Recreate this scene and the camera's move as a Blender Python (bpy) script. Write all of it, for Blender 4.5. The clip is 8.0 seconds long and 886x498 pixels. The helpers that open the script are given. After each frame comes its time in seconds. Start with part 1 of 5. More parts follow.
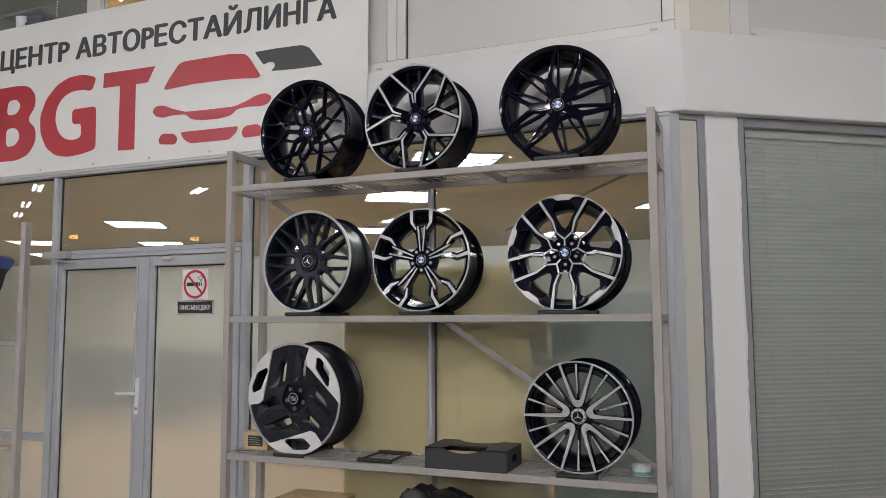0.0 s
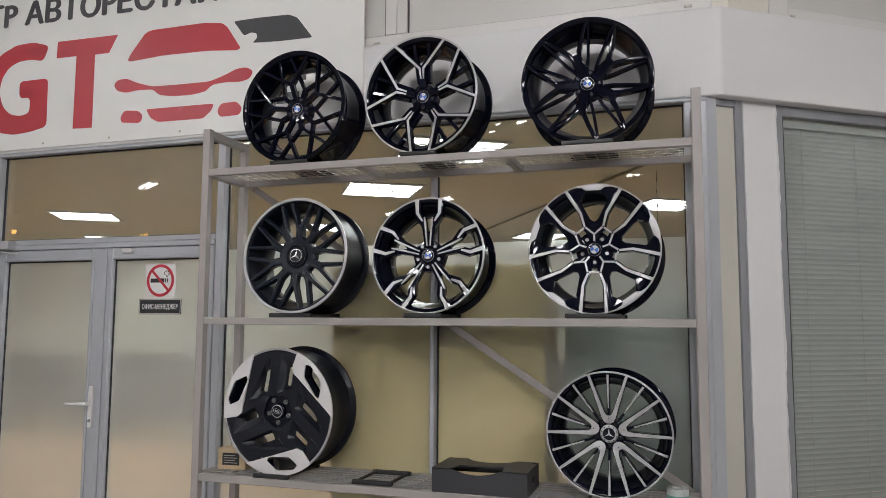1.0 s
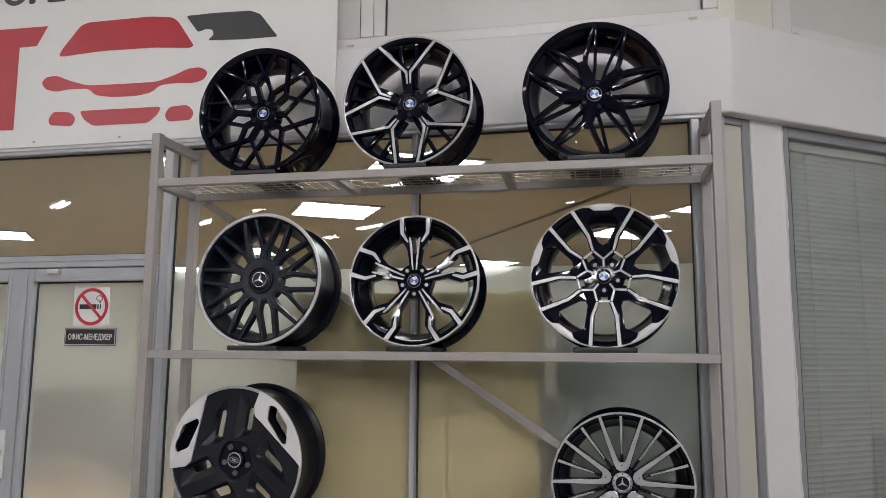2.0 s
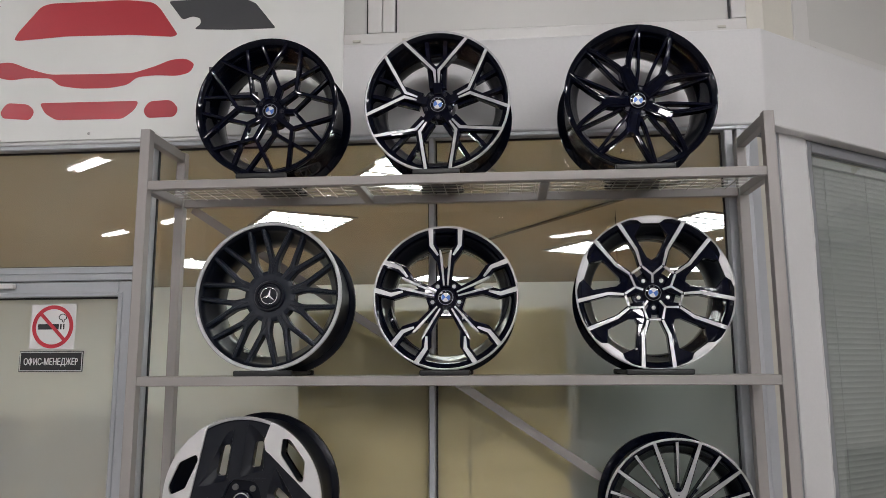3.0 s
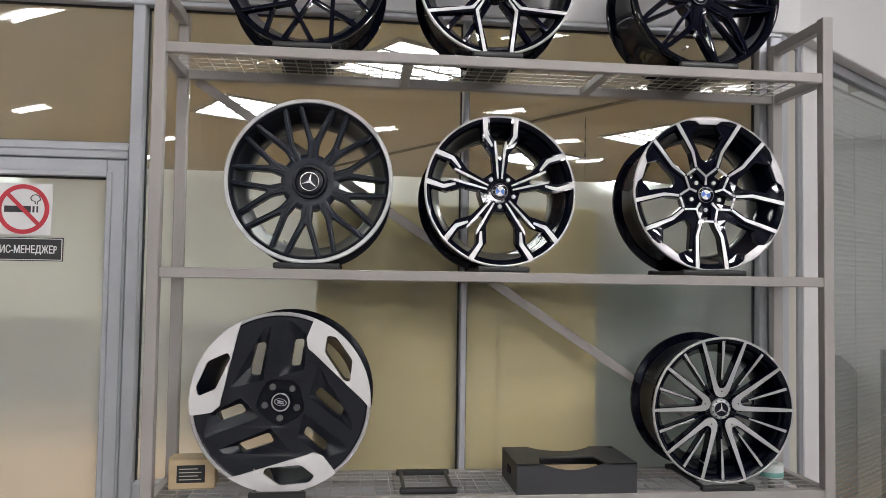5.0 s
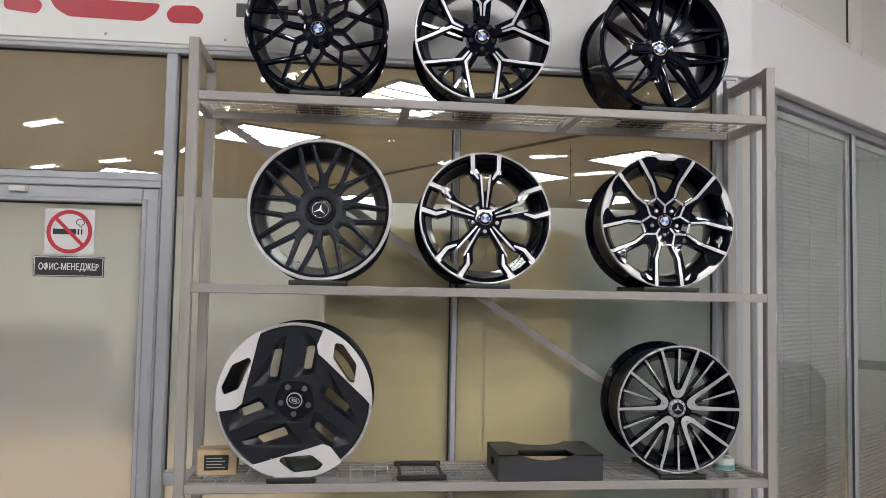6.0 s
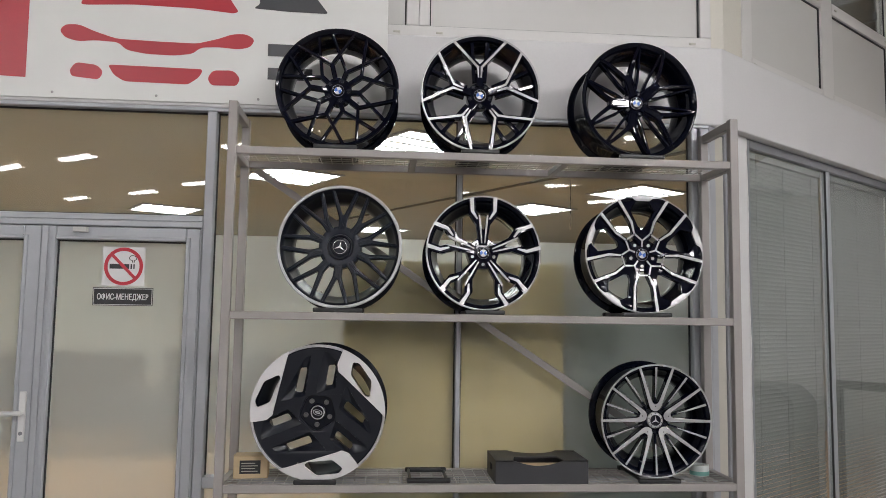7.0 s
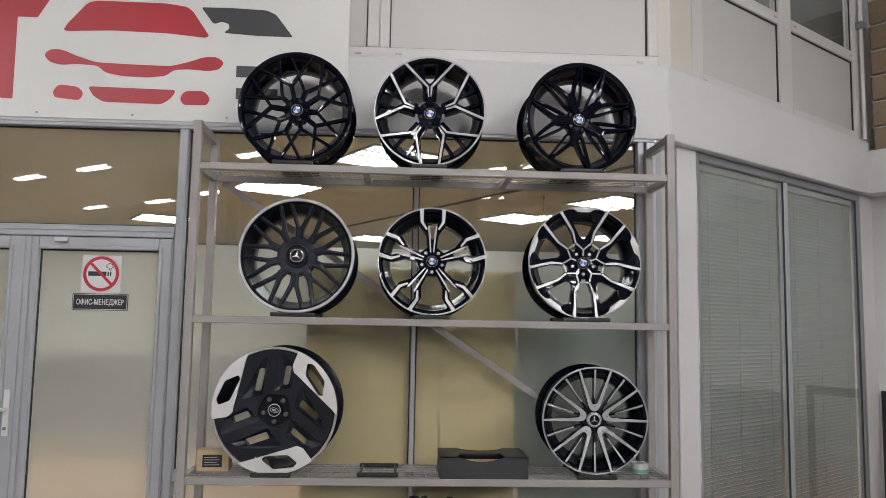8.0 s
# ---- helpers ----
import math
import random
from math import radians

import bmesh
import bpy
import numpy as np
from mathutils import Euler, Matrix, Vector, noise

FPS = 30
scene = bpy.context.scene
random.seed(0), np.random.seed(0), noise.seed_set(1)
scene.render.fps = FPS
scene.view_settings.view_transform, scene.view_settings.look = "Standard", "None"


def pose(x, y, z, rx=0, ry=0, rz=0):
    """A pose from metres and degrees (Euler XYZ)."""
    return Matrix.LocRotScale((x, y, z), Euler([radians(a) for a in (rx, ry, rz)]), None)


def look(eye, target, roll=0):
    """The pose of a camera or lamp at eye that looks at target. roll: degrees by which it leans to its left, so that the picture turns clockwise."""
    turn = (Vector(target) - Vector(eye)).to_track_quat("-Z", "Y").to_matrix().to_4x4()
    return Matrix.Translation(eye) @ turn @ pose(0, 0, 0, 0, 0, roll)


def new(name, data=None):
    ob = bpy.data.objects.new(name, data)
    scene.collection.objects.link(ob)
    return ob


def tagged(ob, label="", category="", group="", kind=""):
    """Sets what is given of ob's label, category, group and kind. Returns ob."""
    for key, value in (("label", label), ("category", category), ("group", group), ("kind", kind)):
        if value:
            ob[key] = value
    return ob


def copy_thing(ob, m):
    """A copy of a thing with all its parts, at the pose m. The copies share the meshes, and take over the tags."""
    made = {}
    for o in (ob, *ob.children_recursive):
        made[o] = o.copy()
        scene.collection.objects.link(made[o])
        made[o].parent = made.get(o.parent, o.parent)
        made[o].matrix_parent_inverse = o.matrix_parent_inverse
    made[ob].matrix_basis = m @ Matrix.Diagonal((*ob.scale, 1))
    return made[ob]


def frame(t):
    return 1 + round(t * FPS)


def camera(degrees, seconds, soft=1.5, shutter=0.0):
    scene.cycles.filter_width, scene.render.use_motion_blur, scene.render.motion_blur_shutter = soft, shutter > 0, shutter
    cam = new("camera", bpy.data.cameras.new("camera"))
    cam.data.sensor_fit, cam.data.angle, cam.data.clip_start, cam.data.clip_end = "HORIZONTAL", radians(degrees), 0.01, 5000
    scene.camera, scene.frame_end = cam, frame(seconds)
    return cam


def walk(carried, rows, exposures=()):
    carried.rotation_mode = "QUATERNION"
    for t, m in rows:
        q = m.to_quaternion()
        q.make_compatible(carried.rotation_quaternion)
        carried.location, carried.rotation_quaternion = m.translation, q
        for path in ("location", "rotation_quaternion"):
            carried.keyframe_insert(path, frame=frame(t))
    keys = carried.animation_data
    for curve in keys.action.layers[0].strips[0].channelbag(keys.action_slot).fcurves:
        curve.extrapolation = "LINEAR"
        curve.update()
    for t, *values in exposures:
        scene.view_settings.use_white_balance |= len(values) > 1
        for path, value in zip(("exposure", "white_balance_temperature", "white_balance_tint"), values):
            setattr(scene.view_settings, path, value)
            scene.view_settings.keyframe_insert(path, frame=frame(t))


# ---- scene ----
from mathutils.geometry import tessellate_polygon

# ---------------------------------------------------------------- camera
cam = camera(61.2, 8.0, soft=0.65)
PATH = [
    (0, (0.110, 0.055, 1.603), (-0.625, 1.905, 1.786), -0.29),
    (0.5, (-0.118, 0.220, 1.604), (-0.805, 2.089, 1.786), 0.01),
    (1, (-0.322, 0.374, 1.599), (-0.930, 2.270, 1.793), 0.30),
    (1.5, (-0.495, 0.543, 1.603), (-1.009, 2.462, 1.833), 0.48),
    (3, (-1.246, 0.855, 1.650), (-1.401, 2.825, 1.960), -0.27),
    (3.5, (-1.522, 0.953, 1.648), (-1.552, 2.933, 1.929), -0.41),
    (4, (-1.736, 1.028, 1.615), (-1.649, 3.017, 1.803), -0.11),
    (4.5, (-1.841, 1.094, 1.574), (-1.666, 3.083, 1.692), 0.36),
    (4.7, (-1.899, 1.084, 1.578), (-1.687, 3.070, 1.667), 0.57),
    (5.8, (-2.000, 0.738, 1.604), (-1.770, 2.723, 1.685), 1.08),
    (6, (-1.973, 0.625, 1.609), (-1.753, 2.610, 1.718), 1.07),
    (6.5, (-1.949, 0.383, 1.606), (-1.759, 2.369, 1.758), 0.94),
    (7, (-1.944, 0.161, 1.608), (-1.780, 2.146, 1.786), 0.86),
    (7.5, (-1.829, 0.019, 1.601), (-1.691, 2.004, 1.798), 0.89),
    (8, (-1.603, -0.093, 1.599), (-1.499, 1.895, 1.796), 1.01),
]
walk(cam, [(t, look(eye, target, roll)) for t, eye, target, roll in PATH],
     [(0.0, -0.10), (1.5, -0.14), (3.0, -0.22), (3.5, -0.22), (4.0, -0.13), (4.5, 0.06), (6.0, 0.09), (6.5, -0.02), (7.5, -0.10), (8.0, -0.09)])

# ---------------------------------------------------------------- world and light levels
world = bpy.data.worlds.new("world")
scene.world = world
world.use_nodes = True
world.node_tree.nodes["Background"].inputs[0].default_value = (0.05, 0.06, 0.08, 1)
world.node_tree.nodes["Background"].inputs[1].default_value = 0.1
scene.view_settings.exposure = 0.0
HALL_GLOW, OFFICE_GLOW = 90.0, 15.2

# ---------------------------------------------------------------- materials


def mat(name, col, rough=0.5, metal=0.0, spec=0.5, coat=0.0, var=0.0, scale=8.0, fine=120.0, bump=0.0, rvar=0.0, stretch=None, tint=None, each=0.0):
    """A procedural surface: two scales of colour and gloss variation and a fine relief."""
    m = bpy.data.materials.new(name)
    m.use_nodes = True
    nt = m.node_tree
    n, l = nt.nodes, nt.links
    b = n["Principled BSDF"]
    b.inputs["Base Color"].default_value = (*col, 1)
    b.inputs["Roughness"].default_value = rough
    b.inputs["Metallic"].default_value = metal
    b.inputs["Specular IOR Level"].default_value = spec
    b.inputs["Coat Weight"].default_value = coat
    b.inputs["Coat Roughness"].default_value = 0.04
    if var or bump or rvar:
        tc = n.new("ShaderNodeTexCoord")
        src = tc.outputs["Object"]
        if stretch:
            mp = n.new("ShaderNodeMapping")
            mp.inputs["Scale"].default_value = stretch
            l.new(src, mp.inputs[0])
            src = mp.outputs[0]
        big, small = n.new("ShaderNodeTexNoise"), n.new("ShaderNodeTexNoise")
        for node, sc, det in ((big, scale, 5.0), (small, fine, 3.0)):
            node.inputs["Scale"].default_value = sc
            node.inputs["Detail"].default_value = det
            l.new(src, node.inputs["Vector"])
        mixf = n.new("ShaderNodeMix")
        mixf.inputs[0].default_value = 0.4
        l.new(big.outputs[0], mixf.inputs[2])
        l.new(small.outputs[0], mixf.inputs[3])
        ramp = n.new("ShaderNodeMapRange")
        ramp.inputs[1].default_value, ramp.inputs[2].default_value = 0.3, 0.7
        l.new(mixf.outputs[0], ramp.inputs[0])
        if var:
            dark = tint or tuple(c * (1 - var) for c in col)
            mx = n.new("ShaderNodeMix")
            mx.data_type = "RGBA"
            mx.inputs[6].default_value = (*dark, 1)
            mx.inputs[7].default_value = (*(min(1, c * (1 + var * 0.4)) for c in col), 1)
            l.new(ramp.outputs[0], mx.inputs[0])
            out = mx.outputs[2]
            if each:
                oi, hsv, mr = n.new("ShaderNodeObjectInfo"), n.new("ShaderNodeHueSaturation"), n.new("ShaderNodeMapRange")
                mr.inputs[3].default_value, mr.inputs[4].default_value = 1 - each, 1 + each
                l.new(oi.outputs["Random"], mr.inputs[0])
                l.new(mr.outputs[0], hsv.inputs["Value"])
                l.new(out, hsv.inputs["Color"])
                out = hsv.outputs[0]
            l.new(out, b.inputs["Base Color"])
        if rvar:
            rr = n.new("ShaderNodeMapRange")
            rr.inputs[3].default_value, rr.inputs[4].default_value = max(0.02, rough - rvar), min(1, rough + rvar)
            l.new(ramp.outputs[0], rr.inputs[0])
            l.new(rr.outputs[0], b.inputs["Roughness"])
        if bump:
            bp = n.new("ShaderNodeBump")
            bp.inputs["Strength"].default_value = bump
            bp.inputs["Distance"].default_value = 0.002
            l.new(small.outputs[0], bp.inputs["Height"])
            l.new(bp.outputs[0], b.inputs["Normal"])
    return m


def glow(name, col, strength):
    m = bpy.data.materials.new(name)
    m.use_nodes = True
    b = m.node_tree.nodes["Principled BSDF"]
    b.inputs["Base Color"].default_value = (0.8, 0.8, 0.8, 1)
    b.inputs["Emission Color"].default_value = (*col, 1)
    b.inputs["Emission Strength"].default_value = strength
    return m


def clear_glass(name, tint=(0.93, 0.96, 0.94)):
    """Clear glass with a thin uneven pale diffuse share that imitates reflected haze."""
    m = bpy.data.materials.new(name)
    m.use_nodes = True
    n, l = m.node_tree.nodes, m.node_tree.links
    b = n["Principled BSDF"]
    haze, mix, tc, nz, mr = n.new("ShaderNodeBsdfDiffuse"), n.new("ShaderNodeMixShader"), n.new("ShaderNodeTexCoord"), n.new("ShaderNodeTexNoise"), n.new("ShaderNodeMapRange")
    haze.inputs["Color"].default_value = (0.74, 0.80, 0.74, 1)
    nz.inputs["Scale"].default_value, nz.inputs["Detail"].default_value = 1.6, 5
    mr.inputs[1].default_value, mr.inputs[2].default_value = 0.3, 0.7
    mr.inputs[3].default_value, mr.inputs[4].default_value = 0.015, 0.055
    l.new(tc.outputs["Object"], nz.inputs["Vector"])
    l.new(nz.outputs[0], mr.inputs[0])
    l.new(mr.outputs[0], mix.inputs[0])
    l.new(b.outputs[0], mix.inputs[1])
    l.new(haze.outputs[0], mix.inputs[2])
    l.new(mix.outputs[0], n["Material Output"].inputs["Surface"])
    b.inputs["Base Color"].default_value = (*tint, 1)
    b.inputs["Roughness"].default_value = 0.0
    b.inputs["IOR"].default_value = 1.5
    b.inputs["Transmission Weight"].default_value = 1.0
    return m


def frosted_glass(name, col, rough, body, gloss):
    """Glass with a matt film: rough transmission, a milky body and a soft sheen."""
    m = bpy.data.materials.new(name)
    m.use_nodes = True
    nt = m.node_tree
    n, l = nt.nodes, nt.links
    n.remove(n["Principled BSDF"])
    out = n["Material Output"]
    refr, dif, gl = n.new("ShaderNodeBsdfRefraction"), n.new("ShaderNodeBsdfDiffuse"), n.new("ShaderNodeBsdfGlossy")
    refr.inputs["Color"].default_value = (*col, 1)
    refr.inputs["Roughness"].default_value = rough
    refr.inputs["IOR"].default_value = 1.08
    dif.inputs["Color"].default_value = (*(c * 0.75 for c in col), 1)
    gl.inputs["Roughness"].default_value = 0.12
    tc, nz, mr = n.new("ShaderNodeTexCoord"), n.new("ShaderNodeTexNoise"), n.new("ShaderNodeMapRange")
    nz.inputs["Scale"].default_value = 2.2
    nz.inputs["Detail"].default_value = 4
    l.new(tc.outputs["Object"], nz.inputs["Vector"])
    mr.inputs[3].default_value, mr.inputs[4].default_value = body * 0.85, body * 1.15
    l.new(nz.outputs[0], mr.inputs[0])
    m1, m2, fr = n.new("ShaderNodeMixShader"), n.new("ShaderNodeMixShader"), n.new("ShaderNodeFresnel")
    fr.inputs[0].default_value = gloss
    l.new(mr.outputs[0], m1.inputs[0])
    l.new(refr.outputs[0], m1.inputs[1])
    tr, milk = n.new("ShaderNodeBsdfTranslucent"), n.new("ShaderNodeMixShader")
    tr.inputs["Color"].default_value = (*col, 1)
    milk.inputs[0].default_value = 0.72
    l.new(dif.outputs[0], milk.inputs[1])
    l.new(tr.outputs[0], milk.inputs[2])
    l.new(milk.outputs[0], m1.inputs[2])
    l.new(fr.outputs[0], m2.inputs[0])
    l.new(m1.outputs[0], m2.inputs[1])
    l.new(gl.outputs[0], m2.inputs[2])
    l.new(m2.outputs[0], out.inputs["Surface"])
    return m


WHITE = mat("white_paint", (0.735, 0.725, 0.72), 0.55, var=0.05, scale=2.0, fine=90, bump=0.08, rvar=0.1)
WHITE_WARM = mat("cream_paint", (0.70, 0.67, 0.59), 0.5, var=0.05, scale=2.0, fine=90, bump=0.05)
PVC = mat("white_plastic_frame", (0.69, 0.675, 0.65), 0.35, var=0.04, scale=5, fine=60, rvar=0.08)
PANEL = mat("pale_glossy_panel", (0.61, 0.60, 0.57), 0.34, var=0.02, scale=0.8, fine=6)
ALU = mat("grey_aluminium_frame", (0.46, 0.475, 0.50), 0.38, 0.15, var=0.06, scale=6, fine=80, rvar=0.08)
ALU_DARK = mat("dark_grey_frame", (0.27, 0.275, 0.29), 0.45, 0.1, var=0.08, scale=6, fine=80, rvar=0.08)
GASKET = mat("black_rubber_gasket", (0.03, 0.03, 0.032), 0.6, var=0.2)
TANPANEL = mat("grey_beige_panel", (0.56, 0.54, 0.47), 0.5, var=0.05, scale=3)
RACK = mat("grey_powder_coat", (0.37, 0.345, 0.325), 0.45, var=0.07, scale=9, fine=300, bump=0.06, rvar=0.08)
WIRE = mat("galvanised_wire", (0.50, 0.49, 0.46), 0.4, 0.5, var=0.1, scale=30)
GLOSS = mat("gloss_black_lacquer", (0.0022, 0.0030, 0.0110), 0.04, spec=0.32, var=0.1, scale=20, rvar=0.02)
SATIN = mat("satin_black_lacquer", (0.0020, 0.0032, 0.0085), 0.34, spec=0.3, var=0.15, scale=15, fine=400, rvar=0.07)
MATT = mat("matt_black_lacquer", (0.0038, 0.0074, 0.0165), 0.36, spec=0.32, var=0.15, scale=15, fine=400, rvar=0.05)
FACE = mat("satin_black_face", (0.0040, 0.0058, 0.0120), 0.34, spec=0.50, var=0.15, scale=15, fine=400, rvar=0.05)
BARREL = mat("black_barrel_lacquer", (0.0024, 0.0034, 0.0090), 0.07, spec=0.24, var=0.1, scale=20, rvar=0.02)
MACHINED = mat("machined_aluminium", (0.53, 0.525, 0.53), 0.38, 0.5, var=0.06, scale=30, fine=900, bump=0.05, rvar=0.07)
FACED = mat("bright_diamond_cut_face", (0.78, 0.765, 0.76), 0.48, 0.2, var=0.04, scale=30, fine=700, rvar=0.06)
HANDLE = mat("white_handle_enamel", (0.76, 0.76, 0.75), 0.32, var=0.04, scale=20)
SILVER = mat("silver_painted_lip", (0.48, 0.485, 0.49), 0.40, 0.4, var=0.05, scale=30, fine=500, rvar=0.06)
CHROME = mat("chrome", (0.80, 0.80, 0.81), 0.26, 0.9, var=0.03)
STEEL = mat("steel_bolt", (0.45, 0.44, 0.42), 0.35, 0.8, var=0.1, scale=60)
BOLT_GREY = mat("dull_bolt_plastic", (0.11, 0.11, 0.108), 0.45, var=0.1)
BLUE = mat("blue_enamel", (0.05, 0.16, 0.55), 0.3, coat=0.1, var=0.05)
ENAMEL = mat("white_enamel", (0.66, 0.67, 0.69), 0.35, coat=0.0, var=0.03)
RUBBER = mat("black_plastic_stand", (0.018, 0.018, 0.019), 0.42, var=0.2, scale=20, fine=300, bump=0.08, rvar=0.08)
CLOTH = mat("grey_cloth_cover", (0.13, 0.13, 0.15), 0.8, var=0.15, scale=4, fine=80, bump=0.1)
FOAM = mat("anthracite_foam_board", (0.036, 0.036, 0.040), 0.5, var=0.12, scale=6, fine=200, bump=0.1)
CARD_PALE = mat("pale_cardboard", (0.64, 0.49, 0.30), 0.7, var=0.14, scale=5, fine=60, bump=0.08, stretch=(1, 1, 5))
CARD = mat("brown_cardboard", (0.50, 0.36, 0.20), 0.75, var=0.15, scale=4, fine=90, bump=0.1, stretch=(1, 1, 6))
WRAPPED = mat("film_wrapped_cardboard", (0.27, 0.19, 0.11), 0.5, coat=1.0, var=0.3, scale=5, fine=40, bump=0.35)
OCHRE = mat("ochre_laminate_board", (0.41, 0.295, 0.098), 0.6, var=0.10, scale=2.0, fine=50)
BANNER = mat("white_banner_film", (0.85, 0.85, 0.815), 0.36, var=0.03, scale=1.5, fine=9)
RED = mat("red_vinyl", (0.49, 0.040, 0.055), 0.32, var=0.06, scale=3)
INK = mat("dark_grey_vinyl", (0.065, 0.065, 0.07), 0.32, var=0.06, scale=3)
SIGN_WHITE = mat("white_sticker", (0.80, 0.80, 0.79), 0.4, var=0.03)
SIGN_RED = mat("red_sticker_print", (0.55, 0.03, 0.05), 0.4, var=0.03)
SIGN_BLACK = mat("black_sticker_print", (0.025, 0.025, 0.027), 0.4, var=0.08)
CABLE = mat("brown_cable_duct", (0.17, 0.15, 0.105), 0.6, var=0.1)
CEIL_TAN = mat("tan_ceiling_paint", (0.53, 0.535, 0.445), 0.6, var=0.06, scale=1.2, fine=60)
OFFICE_WALL = mat("pale_office_wall", (0.60, 0.60, 0.55), 0.6, var=0.05, scale=1.0)
LAMINATE = mat("warm_laminate_floor", (0.77, 0.47, 0.25), 0.4, var=0.2, scale=3, stretch=(1, 8, 1))
HALL_FLOOR = mat("grey_floor_tile", (0.34, 0.33, 0.32), 0.3, var=0.12, scale=1.5, fine=40, rvar=0.08)
HALL_CEIL = mat("hall_ceiling_paint", (0.38, 0.365, 0.33), 0.7, var=0.08, scale=0.8)
HALL_WALL = mat("hall_wall_paint", (0.40, 0.385, 0.36), 0.6, var=0.07, scale=0.8)
SLAT = mat("grey_blind_slat", (0.235, 0.24, 0.23), 0.45, var=0.05, scale=4, each=0.04)
GREYGREEN = mat("grey_green_cabinet_paint", (0.20, 0.235, 0.22), 0.5, var=0.06, scale=2)
GOLD_SLAT = mat("golden_wood_slat", (0.62, 0.44, 0.20), 0.5, var=0.12, scale=6, stretch=(1, 6, 1))
NAVY = mat("navy_cloth", (0.030, 0.034, 0.085), 0.8, var=0.2, scale=9, fine=90, bump=0.15)
# Grey darkened to stand in for the unlit upper room; cords share it.
DARKROOM = mat("unlit_room_grey", (0.20, 0.20, 0.19), 0.7, var=0.1, scale=1)
TEAL = mat("teal_tape_print", (0.22, 0.48, 0.43), 0.4, var=0.1)
TAPE = mat("pale_tape_roll", (0.72, 0.76, 0.74), 0.35, var=0.06)
BAG = mat("black_plastic_bag", (0.012, 0.012, 0.014), 0.28, var=0.2, scale=10, bump=0.2)
BLUE_SHELL = mat("blue_plastic_shell", (0.02, 0.07, 0.30), 0.3, coat=0.3, var=0.08)
GLASS = clear_glass("clear_glass")
FROST = frosted_glass("frosted_film_glass", (0.932, 0.958, 0.930), 0.34, 0.27, 1.35)
TUBE = glow("fluorescent_tube_glow", (0.995, 0.975, 1.0), HALL_GLOW)
TROFFER = glow("office_light_diffuser_glow", (0.98, 1.0, 0.99), OFFICE_GLOW)
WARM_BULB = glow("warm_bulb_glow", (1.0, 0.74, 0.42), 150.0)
AMBER = glow("amber_lamp_glow", (1.0, 0.45, 0.05), 12.0)

# ---------------------------------------------------------------- mesh helpers


def box(bm, x0, x1, y0, y1, z0, z1, mi=0):
    v = [bm.verts.new((x, y, z)) for z in (z0, z1) for y in (y0, y1) for x in (x0, x1)]
    for q in ((0, 2, 3, 1), (4, 5, 7, 6), (0, 1, 5, 4), (2, 6, 7, 3), (0, 4, 6, 2), (1, 3, 7, 5)):
        bm.faces.new([v[i] for i in q]).material_index = mi
    return v


def soft_box(x0, x1, y0, y1, z0, z1, r=0.002, seg=1):
    bm = bmesh.new()
    box(bm, x0, x1, y0, y1, z0, z1)
    if r:
        bmesh.ops.bevel(bm, geom=bm.edges[:], offset=r, segments=seg, affect="EDGES", profile=0.6)
    return bm


def make_mesh(name, bm, mats):
    bmesh.ops.recalc_face_normals(bm, faces=bm.faces[:])
    me = bpy.data.meshes.new(name)
    bm.to_mesh(me)
    bm.free()
    for m in mats if isinstance(mats, (list, tuple)) else [mats]:
        me.materials.append(m)
    return me


def part(name, bm, material, parent, label="", m=None, smooth=False):
    me = bm if isinstance(bm, bpy.types.Mesh) else make_mesh(name, bm, material)
    if smooth:
        for p in me.polygons:
            p.use_smooth = True
        me.set_sharp_from_angle(angle=radians(32))
    ob = new(name, me)
    ob.parent = parent
    if m is not None:
        ob.matrix_basis = m
    if label:
        ob["label"] = label
    return ob


def thing(name, label, category="", group="", kind="", m=None):
    ob = new(name)
    ob.empty_display_size = 0.1
    if m is not None:
        ob.matrix_basis = m
    return tagged(ob, label, category, group, kind)


def solid(name, bm, material, label, category="", kind="", m=None, smooth=False, group=""):
    ob = part(name, bm, material, None, "", m, smooth)
    return tagged(ob, label, category, group, kind)


def area2(loop):
    return sum(a[0] * b[1] - b[0] * a[1] for a, b in zip(loop, loop[1:] + loop[:1])) / 2


def inset(loop, c):
    out, k = [], len(loop)
    for i in range(k):
        p, q, r = Vector(loop[i - 1]), Vector(loop[i]), Vector(loop[(i + 1) % k])
        d1, d2 = (q - p).normalized(), (r - q).normalized()
        n1, n2 = Vector((-d1.y, d1.x)), Vector((-d2.y, d2.x))
        b = n1 + n2
        b = b / max(0.35, b.length_squared) * 2 if b.length > 1e-6 else n1
        out.append(tuple(q + b * c))
    return out


def dense(loop, step):
    out = []
    for a, b in zip(loop, loop[1:] + loop[:1]):
        k = max(1, int(math.dist(a, b) / step))
        out += [(a[0] + (b[0] - a[0]) * i / k, a[1] + (b[1] - a[1]) * i / k) for i in range(k)]
    return out


